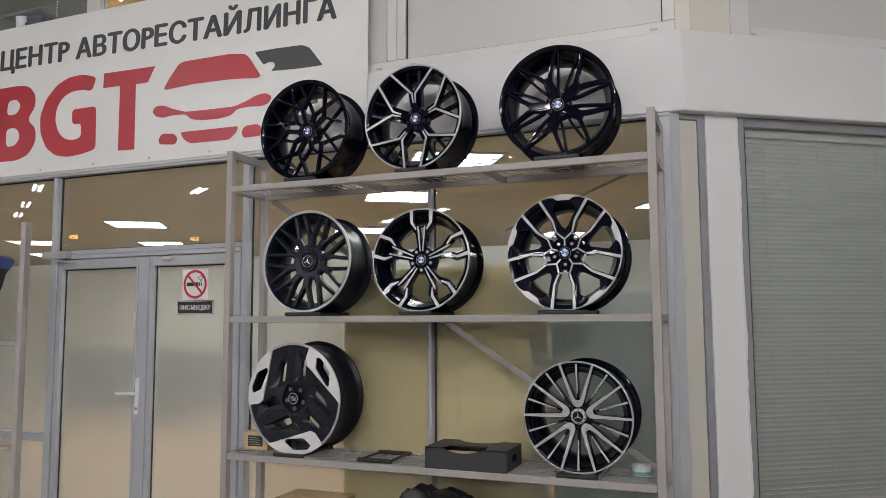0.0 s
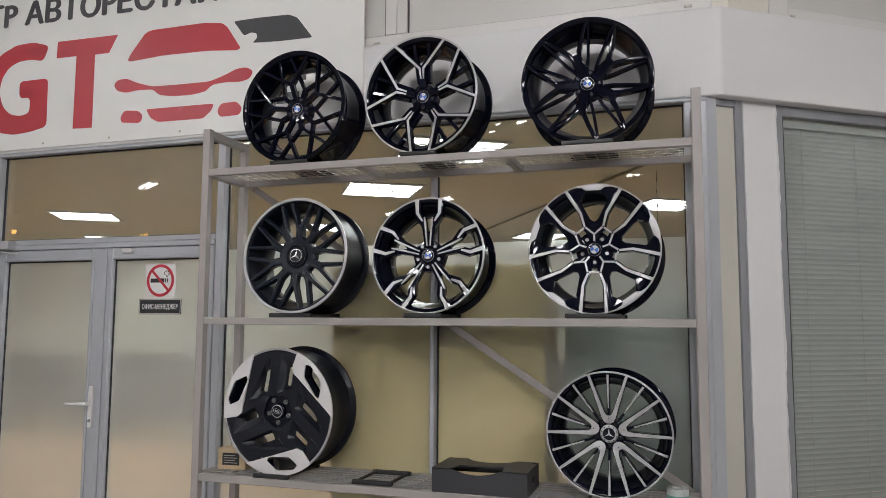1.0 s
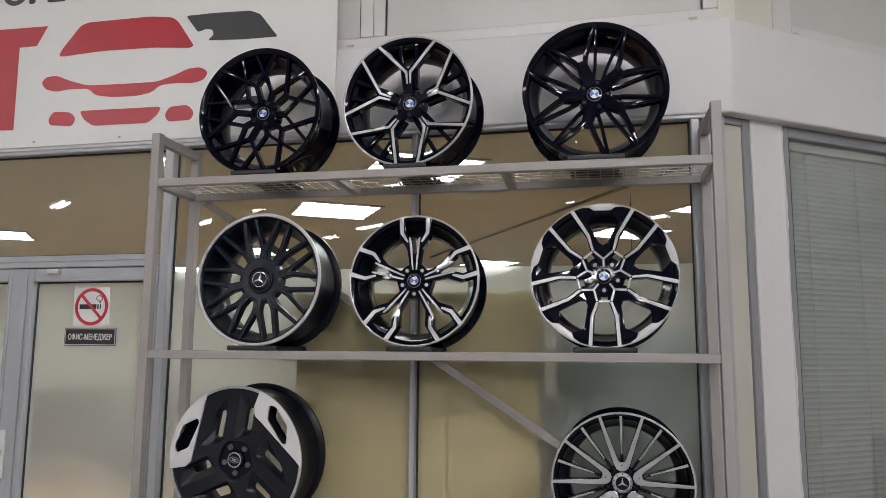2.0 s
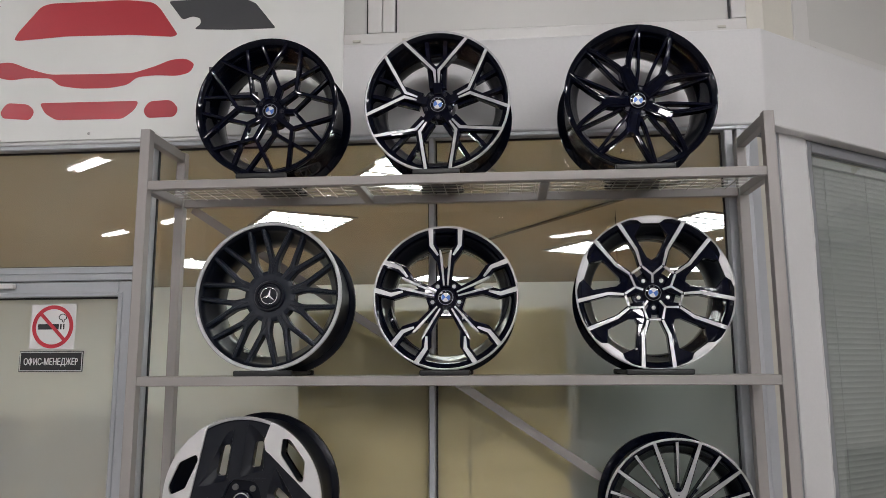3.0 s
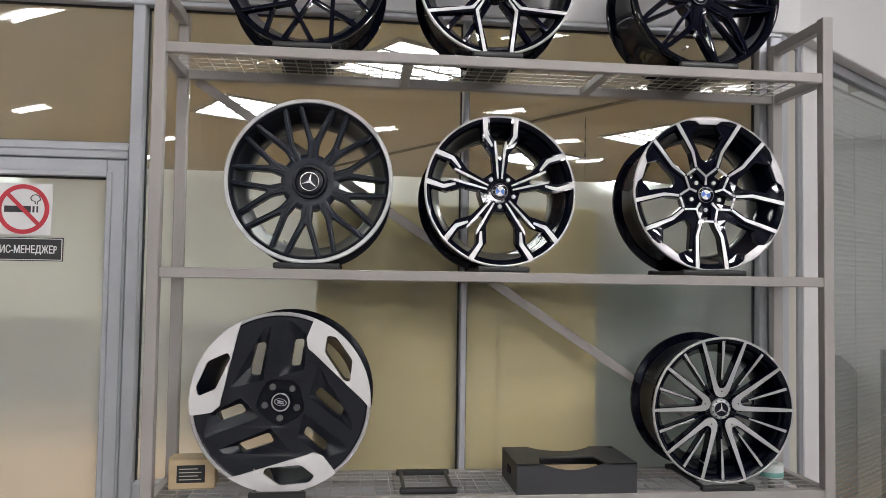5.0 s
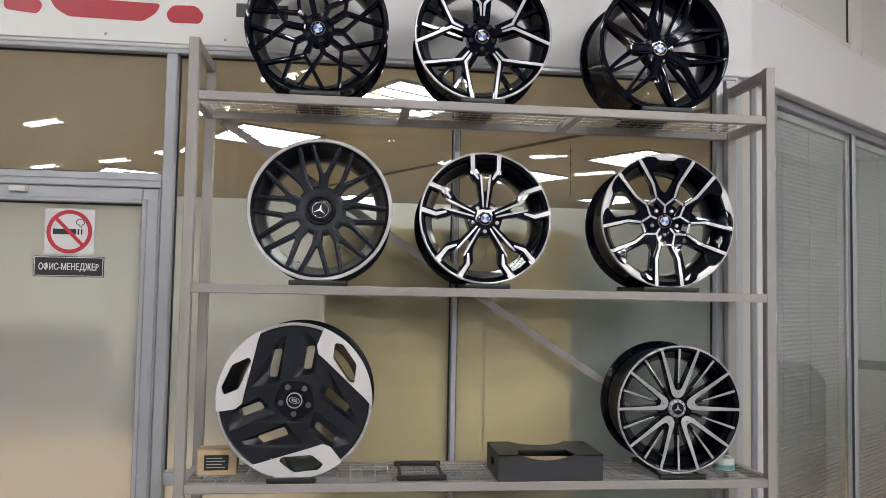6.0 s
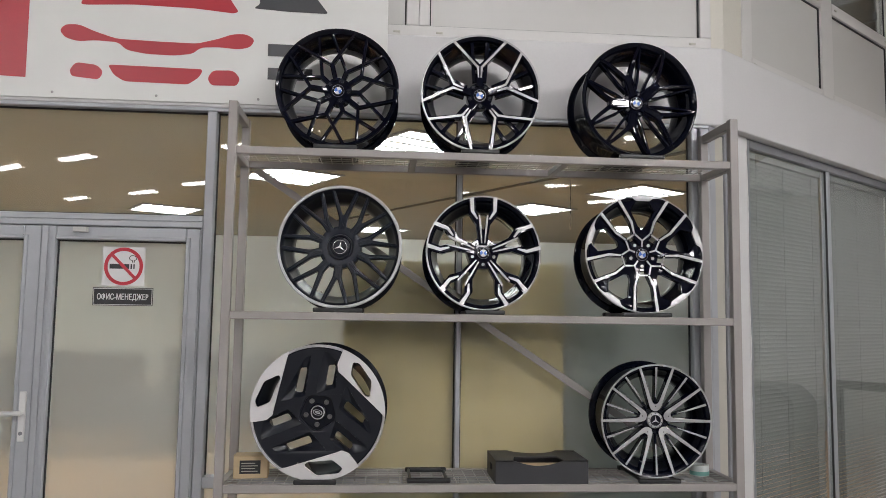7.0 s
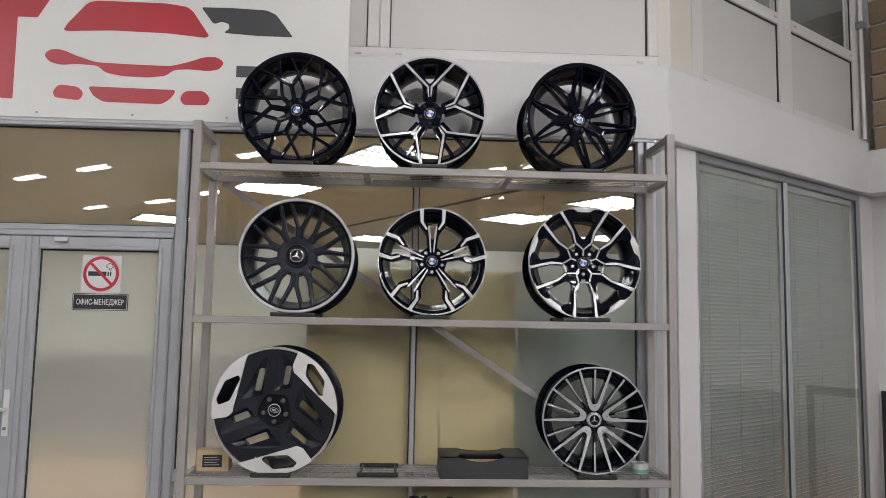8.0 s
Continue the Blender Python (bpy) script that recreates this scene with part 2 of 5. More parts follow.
def prism(bm, loops, front, back, c=0.0, cap=0, side=0, close_back=True):
    """A plate in the x-z plane whose front looks along -y: outline first, then holes; front and back are depths, or functions of (x, z)."""
    ff = front if callable(front) else (lambda x, z: front)
    fb = back if callable(back) else (lambda x, z: back)
    fixed = []
    for i, lp in enumerate(loops):
        lp = [tuple(p) for p in lp]
        if (area2(lp) > 0) != (i == 0):
            lp.reverse()
        fixed.append(lp)
    tops = [inset(lp, c) if c else lp for lp in fixed]
    steps = [radians(v) for v in ((0, 30, 60, 90) if c > 0.002 else (0, 90))] if c else [0.0]
    rows_f, rows_b = [], []
    for lp in fixed:
        rings = []
        for s in steps:
            ring_in = inset(lp, c * (1 - math.sin(s))) if c else lp
            rings.append([bm.verts.new((x, ff(x, z) + c * (1 - math.cos(s)), z)) for x, z in ring_in])
        rings.append([bm.verts.new((x, fb(x, z), z)) for x, z in lp])
        k = len(lp)
        for ra, rb in zip(rings, rings[1:]):
            for i in range(k):
                j = (i + 1) % k
                bm.faces.new((ra[i], ra[j], rb[j], rb[i])).material_index = side
        rows_f += rings[0]
        rows_b += rings[-1]
    for rows, lps, mi in ((rows_f, tops, cap), (rows_b, fixed, side)):
        if rows is rows_b and not close_back:
            continue
        for tri in tessellate_polygon([[Vector((x, z, 0)) for x, z in lp] for lp in lps]):
            try:
                bm.faces.new([rows[i] for i in tri]).material_index = mi
            except ValueError:
                pass


def lathe(bm, profile, seg=72, mi=0, closed=False):
    """Turns (radius, depth) pairs about the y axis."""
    rings = []
    for r, y in profile:
        rings.append([bm.verts.new((r * math.sin(2 * math.pi * i / seg), y, r * math.cos(2 * math.pi * i / seg))) for i in range(seg)] if r > 1e-6 else [bm.verts.new((0, y, 0))])
    pairs = list(zip(rings, rings[1:])) + ([(rings[-1], rings[0])] if closed else [])
    for a, b in pairs:
        for i in range(seg):
            j = (i + 1) % seg
            if len(a) == 1:
                bm.faces.new((a[0], b[i], b[j])).material_index = mi
            elif len(b) == 1:
                bm.faces.new((a[i], b[0], a[j])).material_index = mi
            else:
                bm.faces.new((a[i], b[i], b[j], a[j])).material_index = mi


def rod(bm, a, b, r, seg=8):
    a, b = Vector(a), Vector(b)
    q = (b - a).to_track_quat("Z", "Y").to_matrix()
    ends = []
    for p in (a, b):
        ends.append([bm.verts.new(p + q @ Vector((r * math.cos(2 * math.pi * i / seg), r * math.sin(2 * math.pi * i / seg), 0))) for i in range(seg)])
    for i in range(seg):
        bm.faces.new((ends[0][i], ends[0][(i + 1) % seg], ends[1][(i + 1) % seg], ends[1][i]))
    bm.faces.new(ends[0][::-1])
    bm.faces.new(ends[1])


def arc(r, a0, a1, k):
    """Points of an arc, degrees clockwise from straight up."""
    return [(r * math.sin(radians(a0 + (a1 - a0) * i / k)), r * math.cos(radians(a0 + (a1 - a0) * i / k))) for i in range(k + 1)]


def polar(pts):
    return [(r * math.sin(radians(a)), r * math.cos(radians(a))) for a, r in pts]


def rounded(loop, r, k=4):
    """The loop with its corners rounded."""
    out, n = [], len(loop)
    for i in range(n):
        p, q, s = Vector(loop[i - 1]), Vector(loop[i]), Vector(loop[(i + 1) % n])
        d = min(r, (p - q).length * 0.45, (s - q).length * 0.45)
        a, b = q + (p - q).normalized() * d, q + (s - q).normalized() * d
        for j in range(k + 1):
            t = j / k
            out.append(tuple(a * (1 - t) ** 2 + q * 2 * t * (1 - t) + b * t * t))
    return out


def ribbon(pts, half):
    """A strip round a bent line, with a half width at each of its points."""
    left, right, n = [], [], len(pts)
    for i, (p, w) in enumerate(zip(pts, half)):
        a, b = Vector(pts[max(0, i - 1)]), Vector(pts[min(n - 1, i + 1)])
        if 0 < i < n - 1:
            d1, d2 = (Vector(p) - a).normalized(), (b - Vector(p)).normalized()
            m = Vector((-d1.y - d2.y, d1.x + d2.x))
            nv = m / m.length_squared * 2
        else:
            d = (b - a).normalized()
            nv = Vector((-d.y, d.x))
        left.append(tuple(Vector(p) + nv * w))
        right.append(tuple(Vector(p) - nv * w))
    return left + right[::-1]


def fork(r0, node, ex, ez, ws, wa, we=None):
    """The outline of a Y: stem from r0 to the node, arms to (+-ex, ez)."""
    we = we or wa
    u = Vector((ex, ez - node)).normalized()
    nv = Vector((u.y, -u.x))
    lo, li = Vector((0, node)) + nv * wa, Vector((0, node)) - nv * wa
    eo, ei = Vector((ex, ez)) + nv * we, Vector((ex, ez)) - nv * we
    t = (ws - lo.x) / (eo.x - lo.x)
    elbow = lo + (eo - lo) * max(0.0, t)
    t = (0 - li.x) / (ei.x - li.x)
    crotch = li + (ei - li) * t
    right = [(ws, r0), tuple(elbow), tuple(eo), tuple(ei)]
    return right + [(0.0, crotch.y)] + [(-x, z) for x, z in reversed(right)]


def mirrored(loop):
    return [(-x, z) for x, z in loop]


def scaled(loop, k):
    return [(x * k, z * k) for x, z in loop]

# ---------------------------------------------------------------- the building: shell of hall and office
WY = 3.992         # front of the glazed partition at its corner
GY = WY + 0.056    # its glass, set well back in the deep narrow profiles
HEAD0, HEAD1 = 2.636, 2.668
WM = Matrix.Translation((-0.2, WY, 0)) @ Matrix.Rotation(radians(-0.35), 4, "Z") @ Matrix.Translation((0.2, -WY, 0))   # the partition is not quite square to the rack
BAND = 3.090       # top of the white band
DIAG = Vector((-0.11, 4.06, 0))
DM = Matrix.Translation(DIAG) @ Matrix.Rotation(radians(35), 4, "Z")      # local x along the slanted wall, y into it
CORNER = DM @ Vector((2.555, 0, 0))
SM = Matrix.Translation(CORNER) @ Matrix.Rotation(radians(-55), 4, "Z")   # side wall, local x along it towards the hall


def slab(name, x0, x1, y0, y1, z0, z1, material, label, m=None):
    bm = bmesh.new()
    box(bm, x0, x1, y0, y1, z0, z1)
    return solid(name, bm, material, label, name.split("_")[0], "structure", m)


slab("floor", -24, 9, -21, 11, -0.2, 0.0, HALL_FLOOR, "plain grey tiled floor of the showroom hall")
slab("ceiling", -24, 9, -21, 11, 5.5, 5.7, HALL_CEIL, "plain pale ceiling high above the hall")
slab("wall_south", -24, 9, -21.2, -21, 0, 5.5, HALL_WALL, "plain pale far wall of the hall")
slab("wall_west", -24.2, -24, -21, 11, 0, 5.5, HALL_WALL, "plain pale end wall of the hall")
slab("wall_office_end", -17.2, -17, 4.75, 11, 0, 5.5, OFFICE_WALL, "plain pale end wall of the office")
slab("wall_northwest", -24, -17, 4.4, 4.7, 0, 5.5, HALL_WALL, "plain pale wall beside the office front")
slab("wall_east", 9, 9.2, -21, 11, 0, 5.5, HALL_WALL, "plain pale end wall behind the hall")
slab("wall_north", -17, 9, 11, 11.2, 0, 5.5, OFFICE_WALL, "plain pale rear wall of the office")
slab("office_floor", -16.9, 8.9, 4.2, 10.9, 0.0, 0.01, LAMINATE, "warm brown laminate floor of the office")
bm = bmesh.new()
loop = [(-16.9, 4.06), (-0.15, 4.12), (3.0, 6.33), (6.0, 8.43), (6.0, 10.9), (-16.9, 10.9)]
vs = [[bm.verts.new((x, y, z)) for x, y in loop] for z in (2.68, 2.74)]
for i in range(len(loop)):
    j = (i + 1) % len(loop)
    bm.faces.new((vs[0][i], vs[0][j], vs[1][j], vs[1][i]))
bm.faces.new(vs[0])
bm.faces.new(vs[1])
solid("office_ceiling", bm, CEIL_TAN, "tan painted ceiling of the office behind the glass", "ceiling", "structure")
slab("upper_floor_wall", -16.9, 8.9, 6.6, 6.7, 2.75, 5.5, DARKROOM, "wall behind the upper windows, its colour darkened for an unlit room")

# white band over the partition and the slanted wall, mitred at the corner
bm = bmesh.new()
nrm = Vector((0.5735, -0.8192))
corner_f = Vector((-0.124, 3.980))
far_f = Vector((CORNER.x, CORNER.y)) + nrm * 0.055
loop = [(-17, 4.088), tuple(corner_f), tuple(far_f), (CORNER.x - 0.1, CORNER.y + 0.16), (corner_f.x - 0.05, 4.068), (-17, 4.176)]
low, top = (2.668, 2.652, 2.653, 2.653, 2.652, 2.668), (BAND + 0.004, 3.080, 3.070, 3.070, 3.080, BAND + 0.004)
vs = [[bm.verts.new((x, y, z)) for (x, y), z in zip(loop, zs)] for zs in (low, top)]
k = len(loop)
for i in range(k):
    bm.faces.new((vs[0][i], vs[0][(i + 1) % k], vs[1][(i + 1) % k], vs[1][i]))
bm.faces.new(vs[0])
bm.faces.new(vs[1])
ob = solid("wall_band", bm, WHITE, "white painted band above the glazed partition", "wall", "structure")
mod = ob.modifiers.new("edge", "BEVEL")
mod.width, mod.segments = 0.008, 2

# side wall at the end of the slanted one
slab("wall_side", -0.05, 7.5, 0.14, 0.25, 0.0, 2.655, WHITE, "white painted side wall", SM)
slab("side_wall_band", 0.0, 7.5, -0.04, 0.25, 2.657, 2.99, WHITE, "white painted ledge on top of the side wall", SM)
slab("side_wall_upper", -0.2, 7.5, 0.56, 0.62, 2.99, 5.5, WHITE, "plain pale wall behind the stored cartons", SM)

# ---------------------------------------------------------------- glazed partition


def bar(parent, x0, x1, z0, z1, y0=WY, y1=WY + 0.075, material=None, name="profile", m=None, r=0.004):
    return part(name, soft_box(x0, x1, y0, y1, z0, z1, r), material or ALU, parent, "", m)


def pane(parent, x0, x1, z0, z1, y, material, name="pane", t=0.006, m=None):
    bm = bmesh.new()
    box(bm, x0, x1, y, y + t, z0, z1)
    ob = part(name, bm, material, parent, "", m)
    ob.visible_shadow = False
    return ob


frame_1 = thing("partition_frame", "grey aluminium framework of the glazed office partition", "frame", kind="structure", m=WM)
bar(frame_1, -16.9, -0.19, HEAD0, HEAD1, name="head_profile")
for x0, x1 in ((-4.514, -4.478), (-2.845, -2.797), (-1.554, -1.529), (-0.300, -0.264), (-0.250, -0.200), (-7.2, -7.15), (-10.2, -10.15)):
    bar(frame_1, x0, x1, 0.0, HEAD0 - 0.001, name="mullion")
bar(frame_1, -4.477, -2.846, 2.062, 2.094, name="transom")
bar(frame_1, -4.477, -2.846, 2.031, 2.061, WY - 0.008, WY + 0.07, name="door_head")
for x0, x1 in ((-7.149, -4.515), (-2.796, -1.555), (-1.528, -0.301)):
    bar(frame_1, x0, x1, 0.746, 0.803, name="sill_rail")
    bar(frame_1, x0, x1, 0.0, 0.06, name="bottom_rail")

FILM = 2.005
for i, (x0, x1, z0, z1) in enumerate(((-2.796, -1.555, 0.804, HEAD0), (-1.528, -0.301, 0.804, HEAD0), (-7.149, -4.515, 0.804, HEAD0), (-10.149, -7.201, 0.804, HEAD0), (-16.9, -10.201, 0.804, HEAD0))):
    w = thing("window_%d" % (i + 1), "office glazing, clear above and frosted below eye height", "window", kind="structure", m=WM)
    pane(w, x0, x1, FILM, z1, GY, GLASS, "clear_pane")
    pane(w, x0, x1, z0, FILM - 0.001, GY, FROST, "frosted_pane")
    pane(w, x0, x1, 0.061, 0.745, GY, FROST, "lower_pane")
    for a, b in ((x0, x0 + 0.006), (x1 - 0.006, x1)):
        part("gasket", soft_box(a, b, GY - 0.012, GY - 0.001, z0, z1, 0), GASKET, w)
    part("gasket", soft_box(x0, x1, GY - 0.012, GY - 0.001, z1 - 0.008, z1, 0), GASKET, w)
w = thing("window_6", "clear glazing strip above the office doors", "window", kind="structure", m=WM)
pane(w, -4.477, -2.846, 2.095, HEAD0, GY, GLASS, "clear_pane")
for a, b, c0, c1 in ((-4.477, -4.469, 2.095, HEAD0), (-2.854, -2.846, 2.095, HEAD0), (-4.477, -2.846, HEAD0 - 0.008, HEAD0), (-4.477, -2.846, 2.095, 2.102)):
    part("gasket", soft_box(a, b, GY - 0.012, GY - 0.001, c0, c1, 0), GASKET, w)
# jambs of the doors
bar(frame_1, -4.477, -4.439, 0.0, 2.030, WY - 0.008, WY + 0.07, name="door_jamb")
bar(frame_1, -2.853, -2.846, 0.0, 2.030, WY - 0.008, WY + 0.07, name="door_jamb")


def office_door(number, x0, x1, sl, sr, handle):
    d = thing("door_%d" % number, "grey aluminium office door with frosted glass, closed" if handle else "grey aluminium door with frosted glass and door signs, closed", "door", kind="structure", m=WM)
    s, z1 = 0.068, 2.028
    y0, y1 = WY + 0.002, WY + 0.062
    for nm, a, b, c0, c1 in (("stile", x0, x0 + sl, 0.01, z1), ("stile", x1 - sr, x1, 0.01, z1), ("top_rail", x0 + sl, x1 - sr, z1 - s, z1), ("bottom_rail", x0 + sl, x1 - sr, 0.01, 0.16)):
        bar(d, a, b, c0, c1, y0, y1, name=nm)
    # raised inner bead and dark gasket round the glass
    g0, g1, h0, h1 = x0 + sl, x1 - sr, 0.16, z1 - s
    for a, b, c0, c1 in ((g0 - 0.022, g0 - 0.001, h0, h1 + 0.02), (g1 + 0.001, g1 + 0.022, h0, h1 + 0.02), (g0, g1, h1 + 0.001, h1 + 0.02)):
        bar(d, a, b, c0, c1, y0 - 0.007, y0 + 0.004, name="glazing_bead", r=0.003)
    for a, b, c0, c1 in ((g0, g0 + 0.007, h0, h1), (g1 - 0.007, g1, h0, h1), (g0, g1, h1 - 0.008, h1)):
        part("gasket", soft_box(a, b, y0 + 0.022, y0 + 0.029, c0, c1, 0), GASKET, d)
    pane(d, g0, g1, h0, h1, y0 + 0.03, FROST, "frosted_pane")
    if handle:
        hx, hz = x1 - 0.036, 1.112
        plate = part("lock_plate", soft_box(hx - 0.016, hx + 0.016, y0 - 0.014, y0 - 0.001, hz - 0.14, hz + 0.10, 0.004, 2), HANDLE, d, "pale lock plate")
        bm = bmesh.new()
        rod(bm, (hx, y0 - 0.012, hz), (hx, y0 - 0.055, hz), 0.010, 14)
        rod(bm, (hx + 0.012, y0 - 0.052, hz), (hx - 0.135, y0 - 0.056, hz - 0.004), 0.0115, 14)
        part("door_handle", bm, HANDLE, d, "white lever handle", smooth=True)
        bm = bmesh.new()
        lathe(bm, [(0, -0.006), (0.009, -0.006), (0.009, 0.0)], 16)
        part("keyhole", bm, ALU_DARK, plate, "", pose(hx, y0 - 0.013, hz - 0.10))
    return d


office_door(1, -4.437, -3.626, 0.054, 0.084, True)
door_2 = office_door(2, -3.624, -2.855, 0.069, 0.069, False)
bar(door_2, -3.621, -3.591, 0.01, 2.026, WY - 0.010, WY + 0.001, name="cover_strip", r=0.003)
part("door_sensor", soft_box(-3.470, -3.400, WY - 0.024, WY + 0.001, 1.998, 2.022, 0.003, 2), PVC, door_2, "small white door contact")
# overhead closer at the hinge corner of the first door
cl = thing("door_closer", "silver overhead door closer with folded arm", "door closer", m=WM @ pose(-4.43, WY - 0.03, 2.062))
part("body", soft_box(-0.10, 0.12, -0.03, 0.03, -0.028, 0.026, 0.006, 2), SILVER, cl)
bm = bmesh.new()
rod(bm, (-0.04, -0.02, -0.03), (0.20, -0.02, -0.062), 0.007, 8)
rod(bm, (-0.04, -0.02, -0.03), (-0.04, -0.02, 0.0), 0.008, 8)
part("arm", bm, SILVER, cl)


def lettering(body, width, height, m, material, parent=None, label="", name="lettering", thick=0.0012, bold=0.0):
    """Flat letters of the built-in font, scaled to a width and cap height, standing in the x-z plane."""
    cu = bpy.data.curves.new("letters", "FONT")
    cu.body, cu.extrude, cu.resolution_u = body, 0.0, 3
    ob = new("letters", cu)
    dg = bpy.context.evaluated_depsgraph_get()
    me = bpy.data.meshes.new_from_object(ob.evaluated_get(dg))
    bpy.data.objects.remove(ob)
    bpy.data.curves.remove(cu)
    co = [v.co.copy() for v in me.vertices]
    x0, x1 = min(c.x for c in co) - bold, max(c.x for c in co) + bold
    bm = bmesh.new()
    shifts = [(0, 0)] + ([(-bold, 0), (bold, 0), (0, bold * 0.5), (0, -bold * 0.5)] if bold else [])
    for k, (sx, sz) in enumerate(shifts):
        vs = [bm.verts.new(((c.x + sx - x0) / (x1 - x0) * width, -0.0001 * k, (c.y + sz) / 0.729 * height)) for c in co]
        for p in me.polygons:
            bm.faces.new([vs[i] for i in p.vertices])
    bpy.data.meshes.remove(me)
    ext = bmesh.ops.extrude_face_region(bm, geom=bm.faces[:])
    for v in [g for g in ext["geom"] if isinstance(g, bmesh.types.BMVert)]:
        v.co.y -= thick
    return part(name, bm, material, parent, label, m)


# door signs
sgn = thing("no_smoking_sign", "square white sticker with a red no smoking symbol", "sign", m=WM @ pose(-3.233, WY + 0.0305, 1.832))
part("sheet", soft_box(-0.103, 0.103, -0.0005, 0.001, -0.098, 0.098, 0), SIGN_WHITE, sgn)
bm = bmesh.new()
lathe(bm, [(0.078, -0.002), (0.095, -0.002), (0.095, -0.0006), (0.078, -0.0006)], 56, closed=True)
part("red_ring", bm, SIGN_RED, sgn)
bm = bmesh.new()
prism(bm, [ribbon([(-0.058, 0.058), (0.058, -0.058)], (0.0075, 0.0075))], -0.0032, -0.0022)
part("red_slash", bm, SIGN_RED, sgn)
bm = bmesh.new()
box(bm, -0.068, 0.028, -0.002, -0.0006, -0.012, 0.012)
box(bm, 0.034, 0.041, -0.002, -0.0006, -0.012, 0.012)
box(bm, 0.048, 0.054, -0.002, -0.0006, -0.012, 0.012)
part("cigarette", bm, SIGN_BLACK, sgn)
bm = bmesh.new()
puff = [(0.050, 0.018), (0.052, 0.030), (0.062, 0.036), (0.058, 0.050), (0.046, 0.056), (0.034, 0.054), (0.026, 0.044), (0.030, 0.034), (0.042, 0.030), (0.044, 0.020)]
prism(bm, [ribbon(puff, [0.0016] * len(puff))], -0.002, -0.0006)
part("smoke_outline", bm, SIGN_BLACK, sgn)
lab = thing("door_sign", "black door sign with white Cyrillic lettering", "sign", m=WM @ pose(-3.229, WY + 0.0305, 1.680))
part("plate", soft_box(-0.147, 0.147, -0.002, 0.001, -0.045, 0.045, 0), SIGN_BLACK, lab)
bm = bmesh.new()
prism(bm, [[(-0.1435, -0.0415), (0.1435, -0.0415), (0.1435, 0.0415), (-0.1435, 0.0415)], [(-0.1405, -0.0385), (0.1405, -0.0385), (0.1405, 0.0385), (-0.1405, 0.0385)]], -0.0032, -0.0021)
part("white_border", bm, SIGN_WHITE, lab)
lettering("ОФИС-МЕНЕДЖЕP", 0.250, 0.030, pose(-0.125, -0.0022, -0.015), SIGN_WHITE, lab, "white lettering", bold=0.018)

# ---------------------------------------------------------------- slanted wall: cover panel, column, window with blind
post = thing("corner_cover", "grey framed beige cover strip beside the partition corner", "panel", kind="structure", m=DM)
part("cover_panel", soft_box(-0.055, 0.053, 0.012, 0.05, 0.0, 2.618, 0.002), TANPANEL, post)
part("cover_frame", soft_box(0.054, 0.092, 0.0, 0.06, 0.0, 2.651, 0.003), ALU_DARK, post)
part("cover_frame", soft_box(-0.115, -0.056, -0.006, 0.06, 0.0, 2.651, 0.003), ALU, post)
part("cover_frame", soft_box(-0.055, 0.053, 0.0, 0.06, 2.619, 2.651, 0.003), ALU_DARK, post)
slab("column", 0.093, 0.280, -0.004, 0.075, 0.0, 2.651, WHITE, "white painted column between partition and window", DM)
bm = bmesh.new()
box(bm, -0.05, 0.09, 0.062, 0.078, 0.0, 2.645)
solid("corner_filler", bm, OFFICE_WALL, "plain filler wall behind the cover strip", "wall", "structure", DM)

frame_2 = thing("slanted_window_frame", "dark grey metal frame of the tall interior window", "frame", kind="structure", m=DM)
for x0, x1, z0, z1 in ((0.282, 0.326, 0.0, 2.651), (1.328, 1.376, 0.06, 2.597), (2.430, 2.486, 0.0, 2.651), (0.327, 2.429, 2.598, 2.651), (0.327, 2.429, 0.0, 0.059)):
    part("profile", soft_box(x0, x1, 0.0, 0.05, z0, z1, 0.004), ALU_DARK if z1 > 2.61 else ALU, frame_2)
slab("wall_end", 2.487, 2.695, 0.0, 0.2, 0.0, 2.651, WHITE, "white painted strip beside the window", DM)
for i, (x0, x1) in enumerate(((0.327, 1.327), (1.377, 2.429))):
    w = thing("window_%d" % (7 + i), "tall interior window with a blind behind the glass", "window", kind="structure", m=DM)
    pane(w, x0, x1, 0.06, 2.597, 0.018, GLASS, "clear_pane")
    for a, b in ((x0, x0 + 0.006), (x1 - 0.006, x1)):
        part("gasket", soft_box(a, b, 0.006, 0.017, 0.06, 2.597, 0), GASKET, w)

rng = random.Random(5)
edge = [(0.2805, 0.0)] + [(0.2805 + 0.004 + 0.006 * rng.random() ** 2 + 0.003 * math.sin(z * 9), z) for z in [0.02 + 0.0375 * k for k in range(71)]] + [(0.2805, 2.648)]
bm = bmesh.new()
prism(bm, [edge], -0.006, 0.004)
solid("trim", bm, WHITE, "ragged edge of white paint along the window frame", "trim", "structure", DM)

# ---------------------------------------------------------------- upper windows
uf = thing("upper_window_frame", "white plastic frame of the upper windows and panels", "frame", kind="structure", m=WM)
UY = WY + 0.045
for x0, x1, z0, z1 in ((-1.838, -1.772, 3.156, 5.49), (-1.770, -1.713, 3.156, 5.49), (-0.221, -0.158, 3.156, 5.49), (-2.75, -0.158, 3.076, 3.155), (-1.712, -0.222, 3.80, 3.88), (-4.310, -4.172, 3.84, 5.49), (-8.2, -8.06, 3.84, 5.49), (-16.9, -1.839, 3.76, 3.839), (-16.9, -1.839, 5.40, 5.49)):
    part("profile", soft_box(x0, x1, UY, UY + 0.07, z0, z1, 0.006, 2), PVC, uf)
